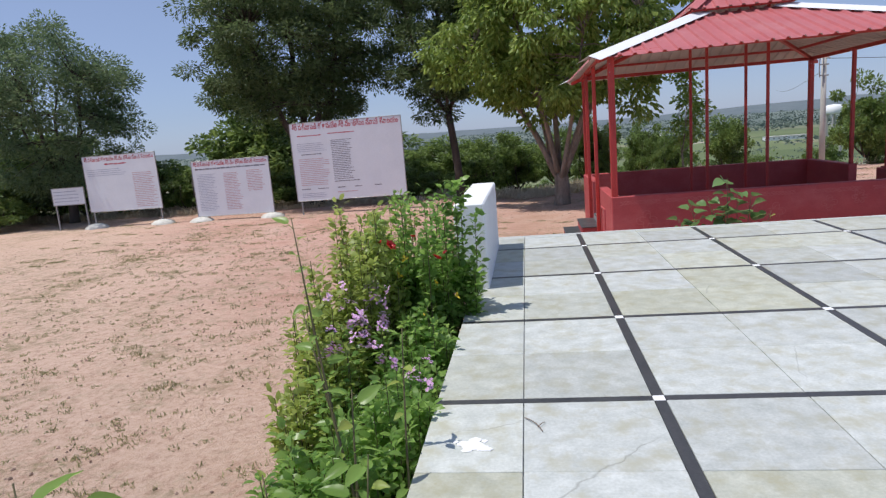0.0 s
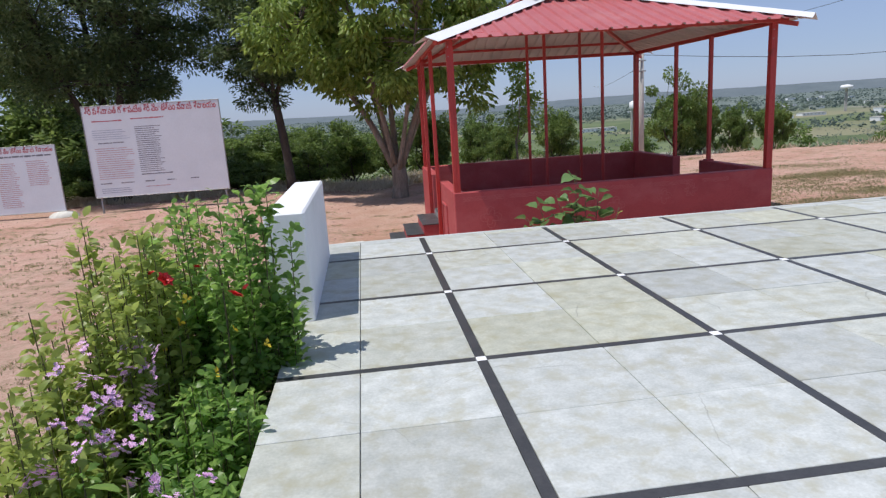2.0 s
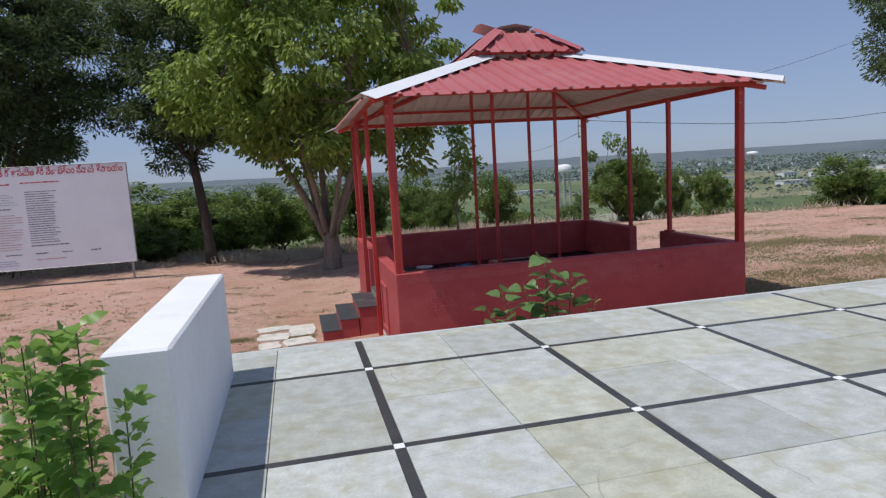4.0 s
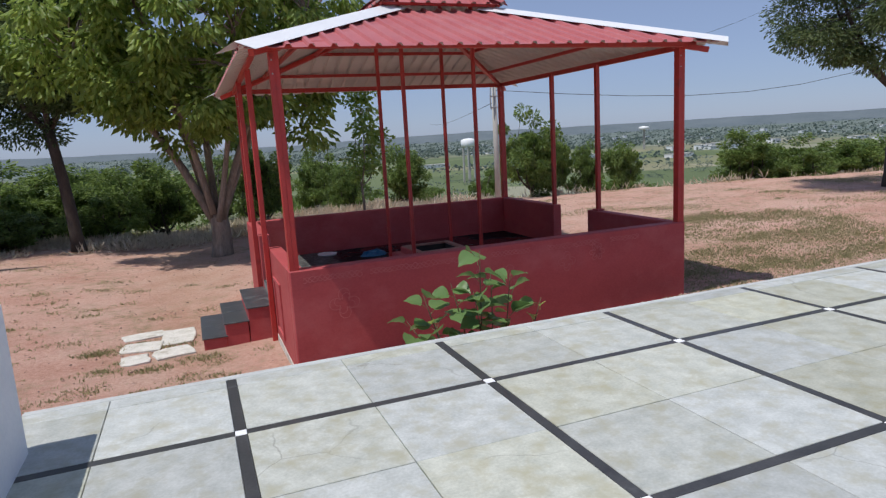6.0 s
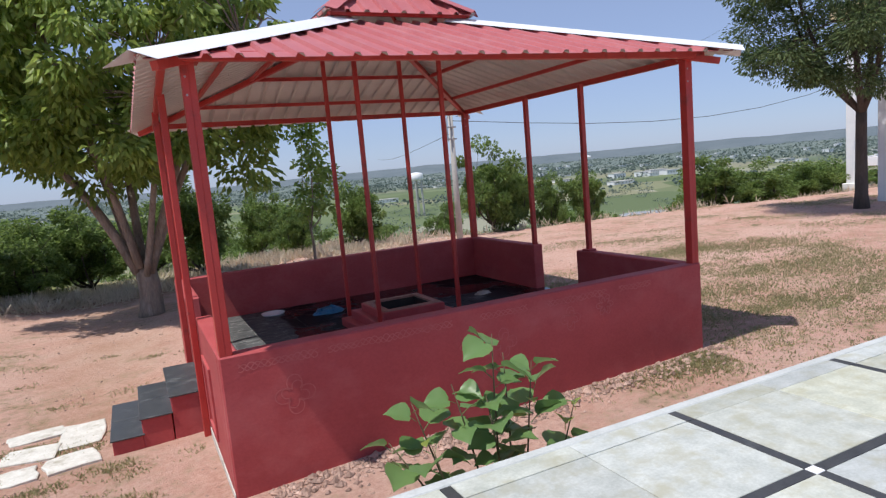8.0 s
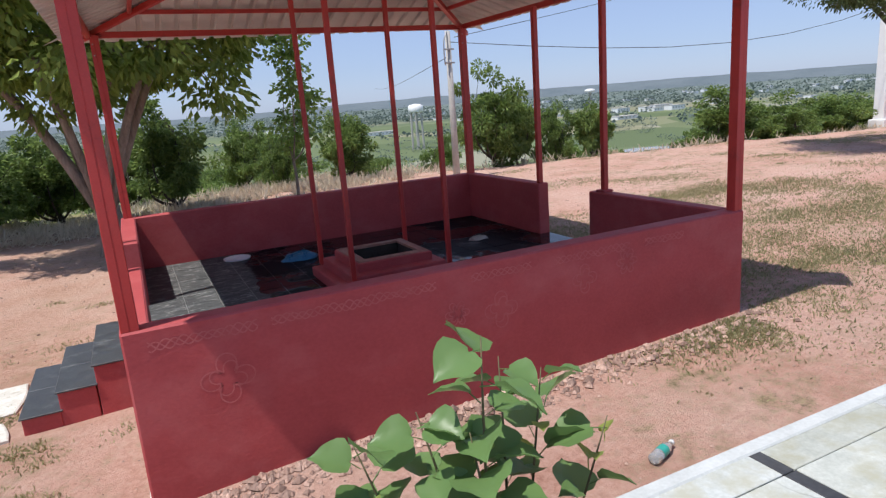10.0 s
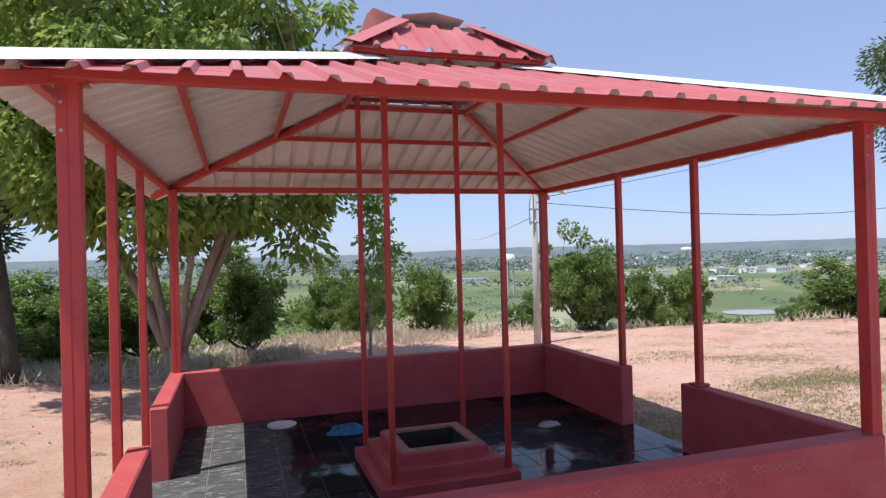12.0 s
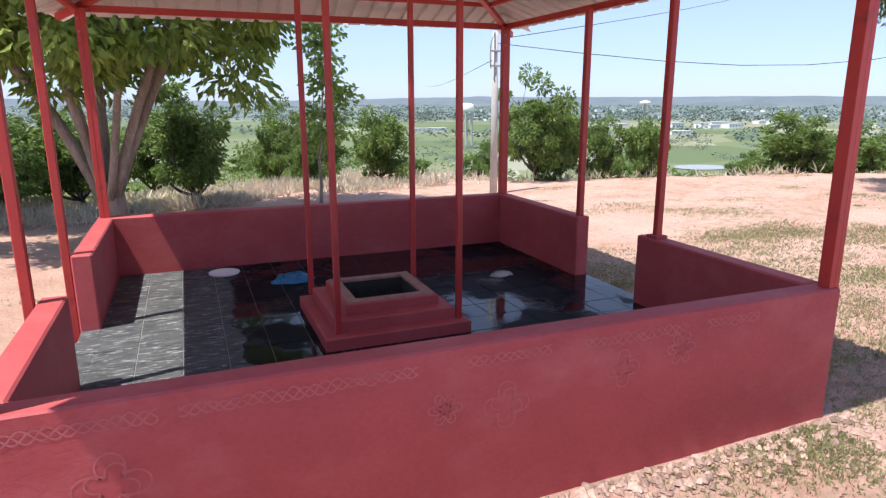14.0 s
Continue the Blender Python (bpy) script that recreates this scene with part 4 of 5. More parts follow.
def far_woods():
    """Tree clumps strewn over the plain, one mesh, with the haze painted into their leaves."""
    rng = np.random.default_rng(8)
    vs = []
    for _ in range(2600):
        d = 130 * (4000 / 130) ** rng.uniform()
        a = rng.uniform(-0.75, 1.35)
        x, y = d * math.sin(a), d * math.cos(a)
        if noise.noise((x * 0.004, y * 0.004, 1)) < rng.uniform(-0.35, 0.25):
            continue
        n = 60 if d < 500 else 16
        sz = rng.uniform(1.2, 2.6) * (1 if d < 500 else 2.2)
        off = rng.normal(size=(n, 3)) * np.array([2.4, 1.6, 0.42]) * sz * 0.55
        p = np.array([x, y, ground_z(x, y) + sz * 0.55]) + off
        vs.append(leaves(p, off + rng.normal(size=off.shape) * 0.5, sz * (0.4 if d < 500 else 0.7), sz * (0.28 if d < 500 else 0.5), rng))
    for _ in range(2500):
        d, a = 900 * (4000 / 900) ** rng.uniform(), rng.uniform(-0.8, 1.4)
        x, y = d * math.sin(a), d * math.cos(a)
        sz = rng.uniform(4, 8)
        off = rng.normal(size=(14, 3)) * np.array([1.6, 1.6, 0.35]) * sz * 0.55
        p = np.array([x, y, ground_z(x, y) + sz * 0.5]) + off
        vs.append(leaves(p, off + rng.normal(size=off.shape) * 0.5, sz * 0.75, sz * 0.5, rng))
    # greyish, low-contrast leaf colours stand in for the air's haze
    ob = part("far_woods", leaf_mesh("far_woods", np.concatenate(vs), leaf_mat("hazed_far_foliage", (0.11, 0.15, 0.125), (0.16, 0.20, 0.175), 0.8, 0.3, 0.1)), None)
    tagged(ob, "scattered trees across the hazy plain", "woods", kind="stuff")


far_woods()


def rim_grass():
    """Dry grass past the rim and low weeds on the hilltop."""
    rng = np.random.default_rng(21)
    n = 95000
    x, d = rng.uniform(-22, 26, n), rng.gamma(2.0, 1.5, n)
    y = 13.9 + 0.5 * np.sin(x * 0.23) - 0.22 * np.clip(x - 9, 0, 12) + d
    keep = np.array([noise.noise((a * 0.5, c * 0.5, 2)) + 0.6 * noise.noise((a * 2.1, c * 2.1, 6)) > -0.12 for a, c in zip(x, y)])
    keep &= (x < 7.5) | (rng.uniform(size=n) < 0.12)
    x, y = x[keep], y[keep]
    p = np.array([(a, c, ground_z(a, c) - 0.01) for a, c in zip(x, y)])
    w = rng.normal(size=p.shape) * 0.75 + np.array([0, 0, 1])
    tall = 0.6 + 0.9 * np.array([max(0, noise.noise((a * 0.4, c * 0.4, 12)) + 0.4) for a, c in zip(x, y)])
    g = leaves(p, w, 0.30, 0.006, rng).reshape(-1, 4, 3)
    g = (p[:, None, :] + (g - p[:, None, :]) * tall[:, None, None]).reshape(-1, 3)
    ob = part("dry_grass", leaf_mesh("dry_grass", g, leaf_mat("dry_grass_blade", (0.52, 0.47, 0.36), (0.80, 0.74, 0.63), 0.8, 0.55)), None)
    tagged(ob, "dry straw-coloured grass along the rim", "grass", kind="stuff")
    out = []
    spots = [(-1.15, 4.55), (-0.65, 4.4), (-0.2, 4.45), (-0.95, 5.35), (-0.45, 5.2), (-1.3, 5.2), (-0.2, 3.9), (-0.8, 3.6), (-1.4, 3.9), (-0.9, 2.9), (-1.5, 3.2), (-0.5, 3.0), (0.0, 2.6), (-1.2, 2.2), (-1.7, 2.5)]
    for k in range(680):
        if k < 45:
            a, c = spots[k % 15][0] + rng.normal() * 0.08, spots[k % 15][1] + rng.normal() * 0.08
        elif k < 260:
            a, c = rng.uniform(5.4, 11.5), rng.uniform(1.2, 7.5)
        elif k < 360:
            a, c = rng.uniform(8, 20), rng.uniform(1.2, 13.5)
        else:
            a, c = rng.uniform(-14, 5), rng.uniform(3, 12)
            if k % 2:
                continue
        r = rng.uniform(0.03, 0.11) if k < 45 or k > 360 else rng.uniform(0.05, 0.32)
        n = int(40 + (6500 if k < 45 else 4200 if a > 5 else 3600) * r * r)
        q = rng.normal(size=(n, 2)) * r * np.array([1.5, 0.9]) + np.array([a, c])
        for x, y in q:
            if PX0 - 0.02 < x < PX1 and y < PY1 + 0.02 or (WX0 - 0.1 < x < WX1 + 0.1 and WY0 - 0.05 < y < WY1 + 0.1) or (-0.2 < x < 0.7 and 4.75 < y < 5.95):
                continue
            out.append((x, y, ground_z(x, y) - 0.004))
    for _ in range(2600):
        x, y = min(5.3 - abs(rng.normal()) * 0.55, 5.8), WY0 - 0.06 - abs(rng.normal()) * 0.3
        out.append((x, y, ground_z(x, y) - 0.004))
    for k in range(1900):
        a, c, turn = rng.uniform(-9.5, -1.95), rng.uniform(-6.5, 9.0), rng.uniform(-0.5, 0.9)
        r = rng.uniform(0.05, 0.13) if k < 190 and c < 1 else rng.uniform(0.01, 0.036)
        q = rng.normal(size=(int(5 + 4200 * r * r), 2)) * r * np.array([1.3, 0.7])
        for u, v in q:
            x, y = a + u * math.cos(turn) - v * math.sin(turn), c + u * math.sin(turn) + v * math.cos(turn)
            if x < -1.1:
                out.append((x, y, ground_z(x, y) - 0.004))
    p = np.repeat(np.array(out), 2, axis=0)
    p[:, :2] += rng.normal(size=(len(p), 2)) * 0.012
    w = rng.normal(size=p.shape) * 0.7 + np.array([0, 0, 0.7])
    ob = part("low_weeds", leaf_mesh("low_weeds", leaves(p, w, 0.036, 0.009, rng), leaf_mat("low_weed_blade", (0.19, 0.20, 0.09), (0.42, 0.40, 0.22), 0.7, 0.45)), None)
    tagged(ob, "low patchy weeds on the red earth", "weeds", kind="stuff")
    vs = []
    for _ in range(900):
        x, y = rng.uniform(-45, 70), 17 + rng.gamma(1.5, 22)
        sz = rng.uniform(0.25, 0.8)
        off = rng.normal(size=(70, 3)) * np.array([1.2, 1.2, 0.6]) * sz * 0.5
        q = np.array([x, y, ground_z(x, y) + sz * 0.35]) + off
        vs.append(leaves(q, off + rng.normal(size=off.shape) * 0.2, 0.14, 0.06, rng))
    ob = part("slope_scrub", leaf_mesh("slope_scrub", np.concatenate(vs), LEAF_SHRUB), None)
    tagged(ob, "low green scrub scattered down the slope", "scrub", kind="stuff")


rim_grass()


def build_pebbles():
    rng = np.random.default_rng(5)
    s = Shape()
    spots = [(rng.uniform(-14, 18), rng.uniform(-7, 13), rng.uniform(0.006, 0.022)) for _ in range(9000)]
    spots += [(rng.uniform(0.9, 5.6), WY0 - abs(rng.normal()) * 0.16 - 0.03, rng.uniform(0.01, 0.032) * (1.7 if rng.uniform() < 0.12 else 1)) for _ in range(1300)]
    for x, y, r in spots:
        if PX0 - 0.03 < x < PX1 and y < PY1 + 0.03 or (WX0 - 0.05 < x < WX1 + 0.05 and WY0 - 0.02 < y < WY1 + 0.05) or (-0.2 < x < 0.7 and 4.75 < y < 5.95):
            continue
        z = ground_z(x, y) + r * 0.25
        q = rng.uniform(0.6, 1.2, 6) * r
        k = len(s.v)
        s.v += [(x + q[0], y, z), (x, y + q[1], z), (x - q[2], y, z), (x, y - q[3], z), (x + q[4] * 0.2, y, z + q[4] * 0.7), (x, y, z - q[5])]
        s.f += [(k, k + 1, k + 4), (k + 1, k + 2, k + 4), (k + 2, k + 3, k + 4), (k + 3, k, k + 4), (k + 1, k, k + 5), (k + 2, k + 1, k + 5), (k + 3, k + 2, k + 5), (k, k + 3, k + 5)]
    s.s = [0] * len(s.f)
    ob = part("pebbles", s, mat("pebble", (0.16, 0.09, 0.065), (0.48, 0.34, 0.28), 9, 0.9, 0.2, 60, vary=0.4, island=True))
    tagged(ob, "small stones and dry litter on the red earth", "pebbles", kind="stuff")


build_pebbles()

# ---- garden strip beside the platform ----
PETAL_RED = mat("red_petal", (0.50, 0.012, 0.015), (0.65, 0.03, 0.03), 20, 0.5, 0.1, 80)
PETAL_MAUVE = mat("mauve_petal", (0.60, 0.30, 0.57), (0.82, 0.55, 0.77), 20, 0.6, 0.1, 80)
PETAL_YELLOW = mat("yellow_petal", (0.65, 0.45, 0.02), (0.75, 0.58, 0.05), 20, 0.6, 0.1, 80)


def flower_mesh(name, material, r, petals=5, rings=1):
    s = Shape()
    for g in range(rings):
        for i in range(petals):
            a = 2 * math.pi * (i + g * 0.5) / petals
            c, d = math.cos(a), math.sin(a)
            k = r * (1 - 0.3 * g)
            lift = 0.25 + 0.3 * g
            s.face([(0, 0, 0), (c * k * 0.5 - d * k * 0.42, d * k * 0.5 + c * k * 0.42, k * lift), (c * k, d * k, k * lift * 1.1), (c * k * 0.5 + d * k * 0.42, d * k * 0.5 - c * k * 0.42, k * lift)])
    return s.mesh(name, material)


HIB = flower_mesh("flower", PETAL_RED, 0.046, 6, 4)
HIB_SMALL = flower_mesh("flower", PETAL_RED, 0.022, 5, 3)


def cluster_mesh(material, r, n, seed):
    rng = random.Random(seed)
    s = Shape()
    for _ in range(n):
        p = Vector((rng.gauss(0, 1), rng.gauss(0, 1), abs(rng.gauss(0, 0.7)))) * r * 0.5
        for i in range(5):
            a, k = 2 * math.pi * i / 5, r * 0.33
            s.face([p, p + Vector((math.cos(a - 0.5) * k * 0.7, math.sin(a - 0.5) * k * 0.7, k * 0.2)), p + Vector((math.cos(a) * k, math.sin(a) * k, k * 0.15)), p + Vector((math.cos(a + 0.5) * k * 0.7, math.sin(a + 0.5) * k * 0.7, k * 0.2))])
    return s.mesh("flower_cluster", material)


MAUVE = [cluster_mesh(PETAL_MAUVE, 0.031, 14, i) for i in range(3)]


def bush(name, label, at, size, stems, per, leaf, leaf_m, seed, up=0.5, low=0.1, flowers=(), flower_m=None, category="bush"):
    """Stems that fan from the base, leaves along each, and flowers as parts."""
    rng, nr = random.Random(seed), np.random.default_rng(seed)
    t = thing(name, label, category, at)
    s = Shape()
    P_, W_ = [], []
    for i in range(stems):
        a, q = rng.uniform(0, 6.283), math.sqrt(rng.random())
        e = Vector((math.cos(a) * size[0] * q, math.sin(a) * size[1] * q, size[2] * (1 - 0.22 * q * q) * rng.uniform(0.62, 1.1)))
        b0 = Vector((e.x * 0.5, e.y * 0.5, -0.06))
        pts = curve_pts(b0, e, (e.x * 0.12, e.y * 0.12, 0.04), 6)
        s.tube(pts, [0.008, 0.006, 0.005, 0.004, 0.003, 0.002], 5, False)
        for k in range(per):
            f = low + (1 - low) * ((k + rng.random()) / per) ** 0.8
            g = f * 5
            j = min(int(g), 4)
            p = pts[j].lerp(pts[j + 1], g - j)
            w = Vector((rng.gauss(0, 1), rng.gauss(0, 1), rng.gauss(up, 0.5)))
            w.normalize()
            P_.append(p + w * rng.uniform(0.005, 0.04))
            W_.append(w)
    part("woody_base", s, STEM, t, smooth=True)
    part("foliage", round_leaves("foliage", np.array([tuple(p) for p in P_]), np.array([tuple(p) for p in W_]), leaf[0], leaf[1], nr, leaf_m), None, t)
    for i, p in enumerate(flowers):
        me = flower_m[i % len(flower_m)]
        ob = part("flower", me, None, t)
        ob.location = Vector(p) - Vector(at)
        ob.rotation_euler = (rng.uniform(0.2, 1.1), rng.uniform(-0.4, 0.4), rng.uniform(0, 6))
    return t


def gz(x, y):
    return (x, y, ground_z(x, y))


bush("hibiscus_bush", "tall green hibiscus bush with red flowers beside the platform", gz(-1.38, -2.10), (0.38, 0.50, 1.68), 50, 105, (0.054, 0.034), LEAF_HIB, 61, 0.4, 0.22,
     [(-1.47, -2.56, 0.56), (-1.16, -2.58, 0.46), (-1.575, -2.40, 0.56), (-1.10, -2.60, 0.50), (-1.30, -2.62, 0.62)], [HIB, HIB, HIB_SMALL, HIB_SMALL, HIB_SMALL])
bush("hibiscus_bush", "upright green shrub leaning against the white parapet", gz(-1.15, -2.28), (0.29, 0.14, 1.70), 20, 125, (0.06, 0.039), LEAF_HIB, 62, 0.5, 0.4)
bush("leafy_shrub", "olive-green leafy shrub beside the hibiscus", gz(-1.72, -2.55), (0.29, 0.58, 1.60), 76, 105, (0.06, 0.031), LEAF_OLIVE, 63, 0.3, 0.15)
bush("leafy_shrub", "pale olive shrub behind the hibiscus", gz(-1.70, -1.75), (0.32, 0.42, 1.62), 44, 90, (0.06, 0.028), LEAF_OLIVE, 70, 0.3, 0.2)
mv = [(-1.60 + random.uniform(-0.22, 0.22), -3.25 + random.uniform(-0.42, 0.42), 0.22 + random.uniform(-0.14, 0.16)) for _ in range(34)]
bush("lantana_bush", "sprawling bush with clusters of mauve flowers", gz(-1.56, -3.30), (0.36, 0.46, 1.0), 52, 84, (0.040, 0.022), LEAF_HIB, 64, 0.3, 0.2, mv, MAUVE)
mv = [(-1.20 + random.uniform(-0.15, 0.14), -3.66 + random.uniform(-0.14, 0.16), 0.12 + random.uniform(-0.04, 0.06)) for _ in range(8)]
bush("lantana_bush", "low bush with mauve flowers touching the platform edge", gz(-1.30, -3.62), (0.26, 0.3, 0.82), 44, 90, (0.042, 0.022), LEAF_HIB, 65, 0.3, 0.2, mv, MAUVE)
bush("leafy_shrub", "light green long-leaved shrub by the platform edge", gz(-1.28, -2.98), (0.26, 0.38, 0.94), 40, 56, (0.09, 0.022), LEAF_HIB, 66, -0.1, 0.25)
bush("leafy_shrub", "low green leafy shrub in the garden strip", gz(-1.50, -4.15), (0.36, 0.46, 0.82), 70, 80, (0.065, 0.034), LEAF_HIB, 67, 0.3, 0.15)
bush("leafy_shrub", "low olive-green shrub in the garden strip", gz(-1.40, -4.85), (0.36, 0.45, 0.68), 56, 70, (0.065, 0.036), LEAF_OLIVE, 68, 0.4, 0.15)
bush("leafy_shrub", "low green shrub in the garden strip", gz(-1.5, -5.9), (0.36, 0.5, 0.5), 36, 30, (0.085, 0.042), LEAF_HIB, 69, 0.4, 0.15)


bush("leafy_shrub", "dense bright green shrub against the platform edge", gz(-1.20, -2.95), (0.17, 0.32, 1.02), 46, 110, (0.055, 0.030), LEAF_HIB, 76, 0.4, 0.2)
bush("leafy_shrub", "bright green shrub spilling over the platform edge", gz(-1.20, -3.75), (0.22, 0.42, 0.98), 48, 90, (0.06, 0.028), LEAF_HIB, 77, 0.3, 0.2)
bush("leafy_shrub", "olive-green shrub on the outer side of the garden strip", gz(-1.78, -3.28), (0.23, 0.48, 1.15), 52, 90, (0.06, 0.03), LEAF_OLIVE, 78, 0.3, 0.12)


yellow = flower_mesh("yellow_leaf", PETAL_YELLOW, 0.03, 3, 1)
hib = next(o for o in bpy.data.objects if o.name == "hibiscus_bush")
for p in ((-1.42, -2.60, 0.36), (-1.18, -2.60, 0.30), (-1.06, -2.50, 0.18), (-1.28, -2.66, 0.12), (-1.52, -2.58, 0.24), (-1.36, -2.64, 0.48)):
    ob = part("yellow_leaf", yellow, None, hib, "withered yellow leaf")
    ob.location, ob.rotation_euler = Vector(p) - hib.location, (0.9, 0.3 + p[0], p[2] * 9)


def heart_leaf(name, length, width, material, bend=0.18):
    """A broad heart-shaped blade with a drawn-out tip and a fold along the midrib."""
    prof = [(0.0, 0.10), (0.08, 0.36), (0.22, 0.50), (0.40, 0.50), (0.58, 0.42), (0.74, 0.27), (0.87, 0.11)]
    s = Shape()
    mid = [(f * length, 0, -bend * length * f * f) for f, _ in prof] + [(length, 0, -bend * length)]
    rows = [[], [], [], [], []]
    for i, (f, w) in enumerate(prof + [(1.0, 0.0)]):
        x = f * length - (0.06 * length if i < 2 else 0)
        for r, k in zip(rows, (-1, -0.55, 0, 0.55, 1)):
            wave = 0.03 * width * math.sin(i * 2.1 + k * 3)
            r.append(mid[i] if k == 0 else (x if abs(k) == 1 else (x + mid[i][0]) / 2, k * w * width, -bend * length * f * f + 0.16 * width * abs(k) ** 1.5 * (w / 0.5) + wave))
    s.grid(rows)
    s.tube([(-0.35 * length, 0, -0.02), (0, 0, 0)], 0.002, 4, False, 0)
    me = s.mesh(name, material, True)
    me["stalk"] = 0.35 * length
    return me


BIG_LEAF = [heart_leaf("leaf", 0.135, 0.15, LEAF_SAP), heart_leaf("leaf", 0.105, 0.115, LEAF_SAP, 0.3), heart_leaf("leaf", 0.07, 0.06, LEAF_OLIVE, 0.1)]
DARK_LEAF = [heart_leaf("leaf", 0.10, 0.052, LEAF_HIB, 0.15), heart_leaf("leaf", 0.08, 0.044, LEAF_HIB, 0.3), heart_leaf("leaf", 0.07, 0.04, LEAF_OLIVE, 0.25)]


def sapling(name, label, at, stems, meshes, seed, every=0.07, low=0.3, scale=1.0, flat=0.35):
    """Thin stems, given by their tops, with single large leaves on stalks."""
    rng = random.Random(seed)
    t = thing(name, label, "sapling", at)
    for top in stems:
        s = Shape()
        top = Vector(top)
        pts = curve_pts((top.x * 0.25, top.y * 0.25, -0.05), top, (rng.uniform(-0.04, 0.04), rng.uniform(-0.04, 0.04), 0), 7)
        s.tube(pts, [0.009, 0.008, 0.007, 0.006, 0.005, 0.004, 0.002], 6)
        part("stem", s, STEM, t, smooth=True)
        n = max(3, int(top.length * (1 - low) / every))
        for k in range(n):
            f = (low + (1 - low) * (k + 0.5) / n) * 6
            j = min(int(f), 5)
            p = pts[j].lerp(pts[j + 1], f - j)
            ob = part("leaf", meshes[0 if rng.random() < 0.45 else rng.randrange(len(meshes))], None, t)
            a = k * 2.4 + rng.uniform(-0.4, 0.4)
            way = Vector((math.cos(a), math.sin(a), rng.uniform(-0.25, flat + 0.2))).normalized()
            sc = scale * rng.uniform(0.75, 1.2)
            ob.matrix_basis = Matrix.Translation(p + way * ob.data["stalk"] * sc) @ way.to_track_quat("X", "Z").to_matrix().to_4x4() @ Matrix.Rotation(rng.uniform(-0.7, 0.7), 4, "X") @ Matrix.Scale(sc, 4)
    return t


sapling("fig_sapling", "young fig sapling with large pale green heart-shaped leaves", gz(1.80, 1.16), [(-0.06, -0.08, 1.33), (-0.58, 0.08, 0.86), (-0.46, 0.04, 1.04), (-0.26, 0.0, 1.10), (0.24, 0.05, 1.10), (-0.42, -0.06, 0.86), (0.42, -0.08, 0.92), (0.1, 0.1, 1.16), (-0.14, -0.12, 1.05)], BIG_LEAF, 71, 0.055, 0.45, 1.08)
sapling("garden_sapling", "spindly sapling with a bare twiggy top beside the garden strip", gz(-1.09, -4.40), [(-0.36, 0.10, 1.82), (-0.40, 0.20, 1.42), (0.02, 0.16, 1.34)], DARK_LEAF, 72, 0.06, 0.4, 0.72)
sapling("garden_sapling", "broad-leaved sapling in the garden strip", gz(-1.22, -4.62), [(0.02, 0.05, 1.22), (0.10, -0.1, 1.05)], DARK_LEAF, 73, 0.045, 0.3)
sapling("garden_sapling", "broad-leaved sapling in the garden strip", gz(-1.52, -4.75), [(0.02, 0.02, 0.98)], DARK_LEAF, 74, 0.045, 0.3)
sapling("garden_sapling", "broad-leaved sapling at the end of the garden strip", gz(-1.74, -5.45), [(0.0, 0.0, 1.38), (-0.1, 0.06, 1.3), (0.06, 0.1, 1.28)], DARK_LEAF, 75, 0.05, 0.5, 1.1)


# ---- notice boards ----
INK = mat("dark_ink", (0.15, 0.15, 0.18), (0.22, 0.22, 0.26), 20, 0.6, 0)
WIRE = mat("dark_wire", (0.03, 0.03, 0.035), (0.06, 0.06, 0.065), 20, 0.5, 0)
INK_RED = mat("red_ink", (0.45, 0.06, 0.09), (0.52, 0.10, 0.12), 20, 0.6, 0)
INK_PINK = mat("faded_red_ink", (0.50, 0.28, 0.30), (0.56, 0.34, 0.36), 20, 0.6, 0)
INK_BLUE = mat("faded_blue_ink", (0.36, 0.40, 0.50), (0.42, 0.46, 0.56), 20, 0.6, 0)


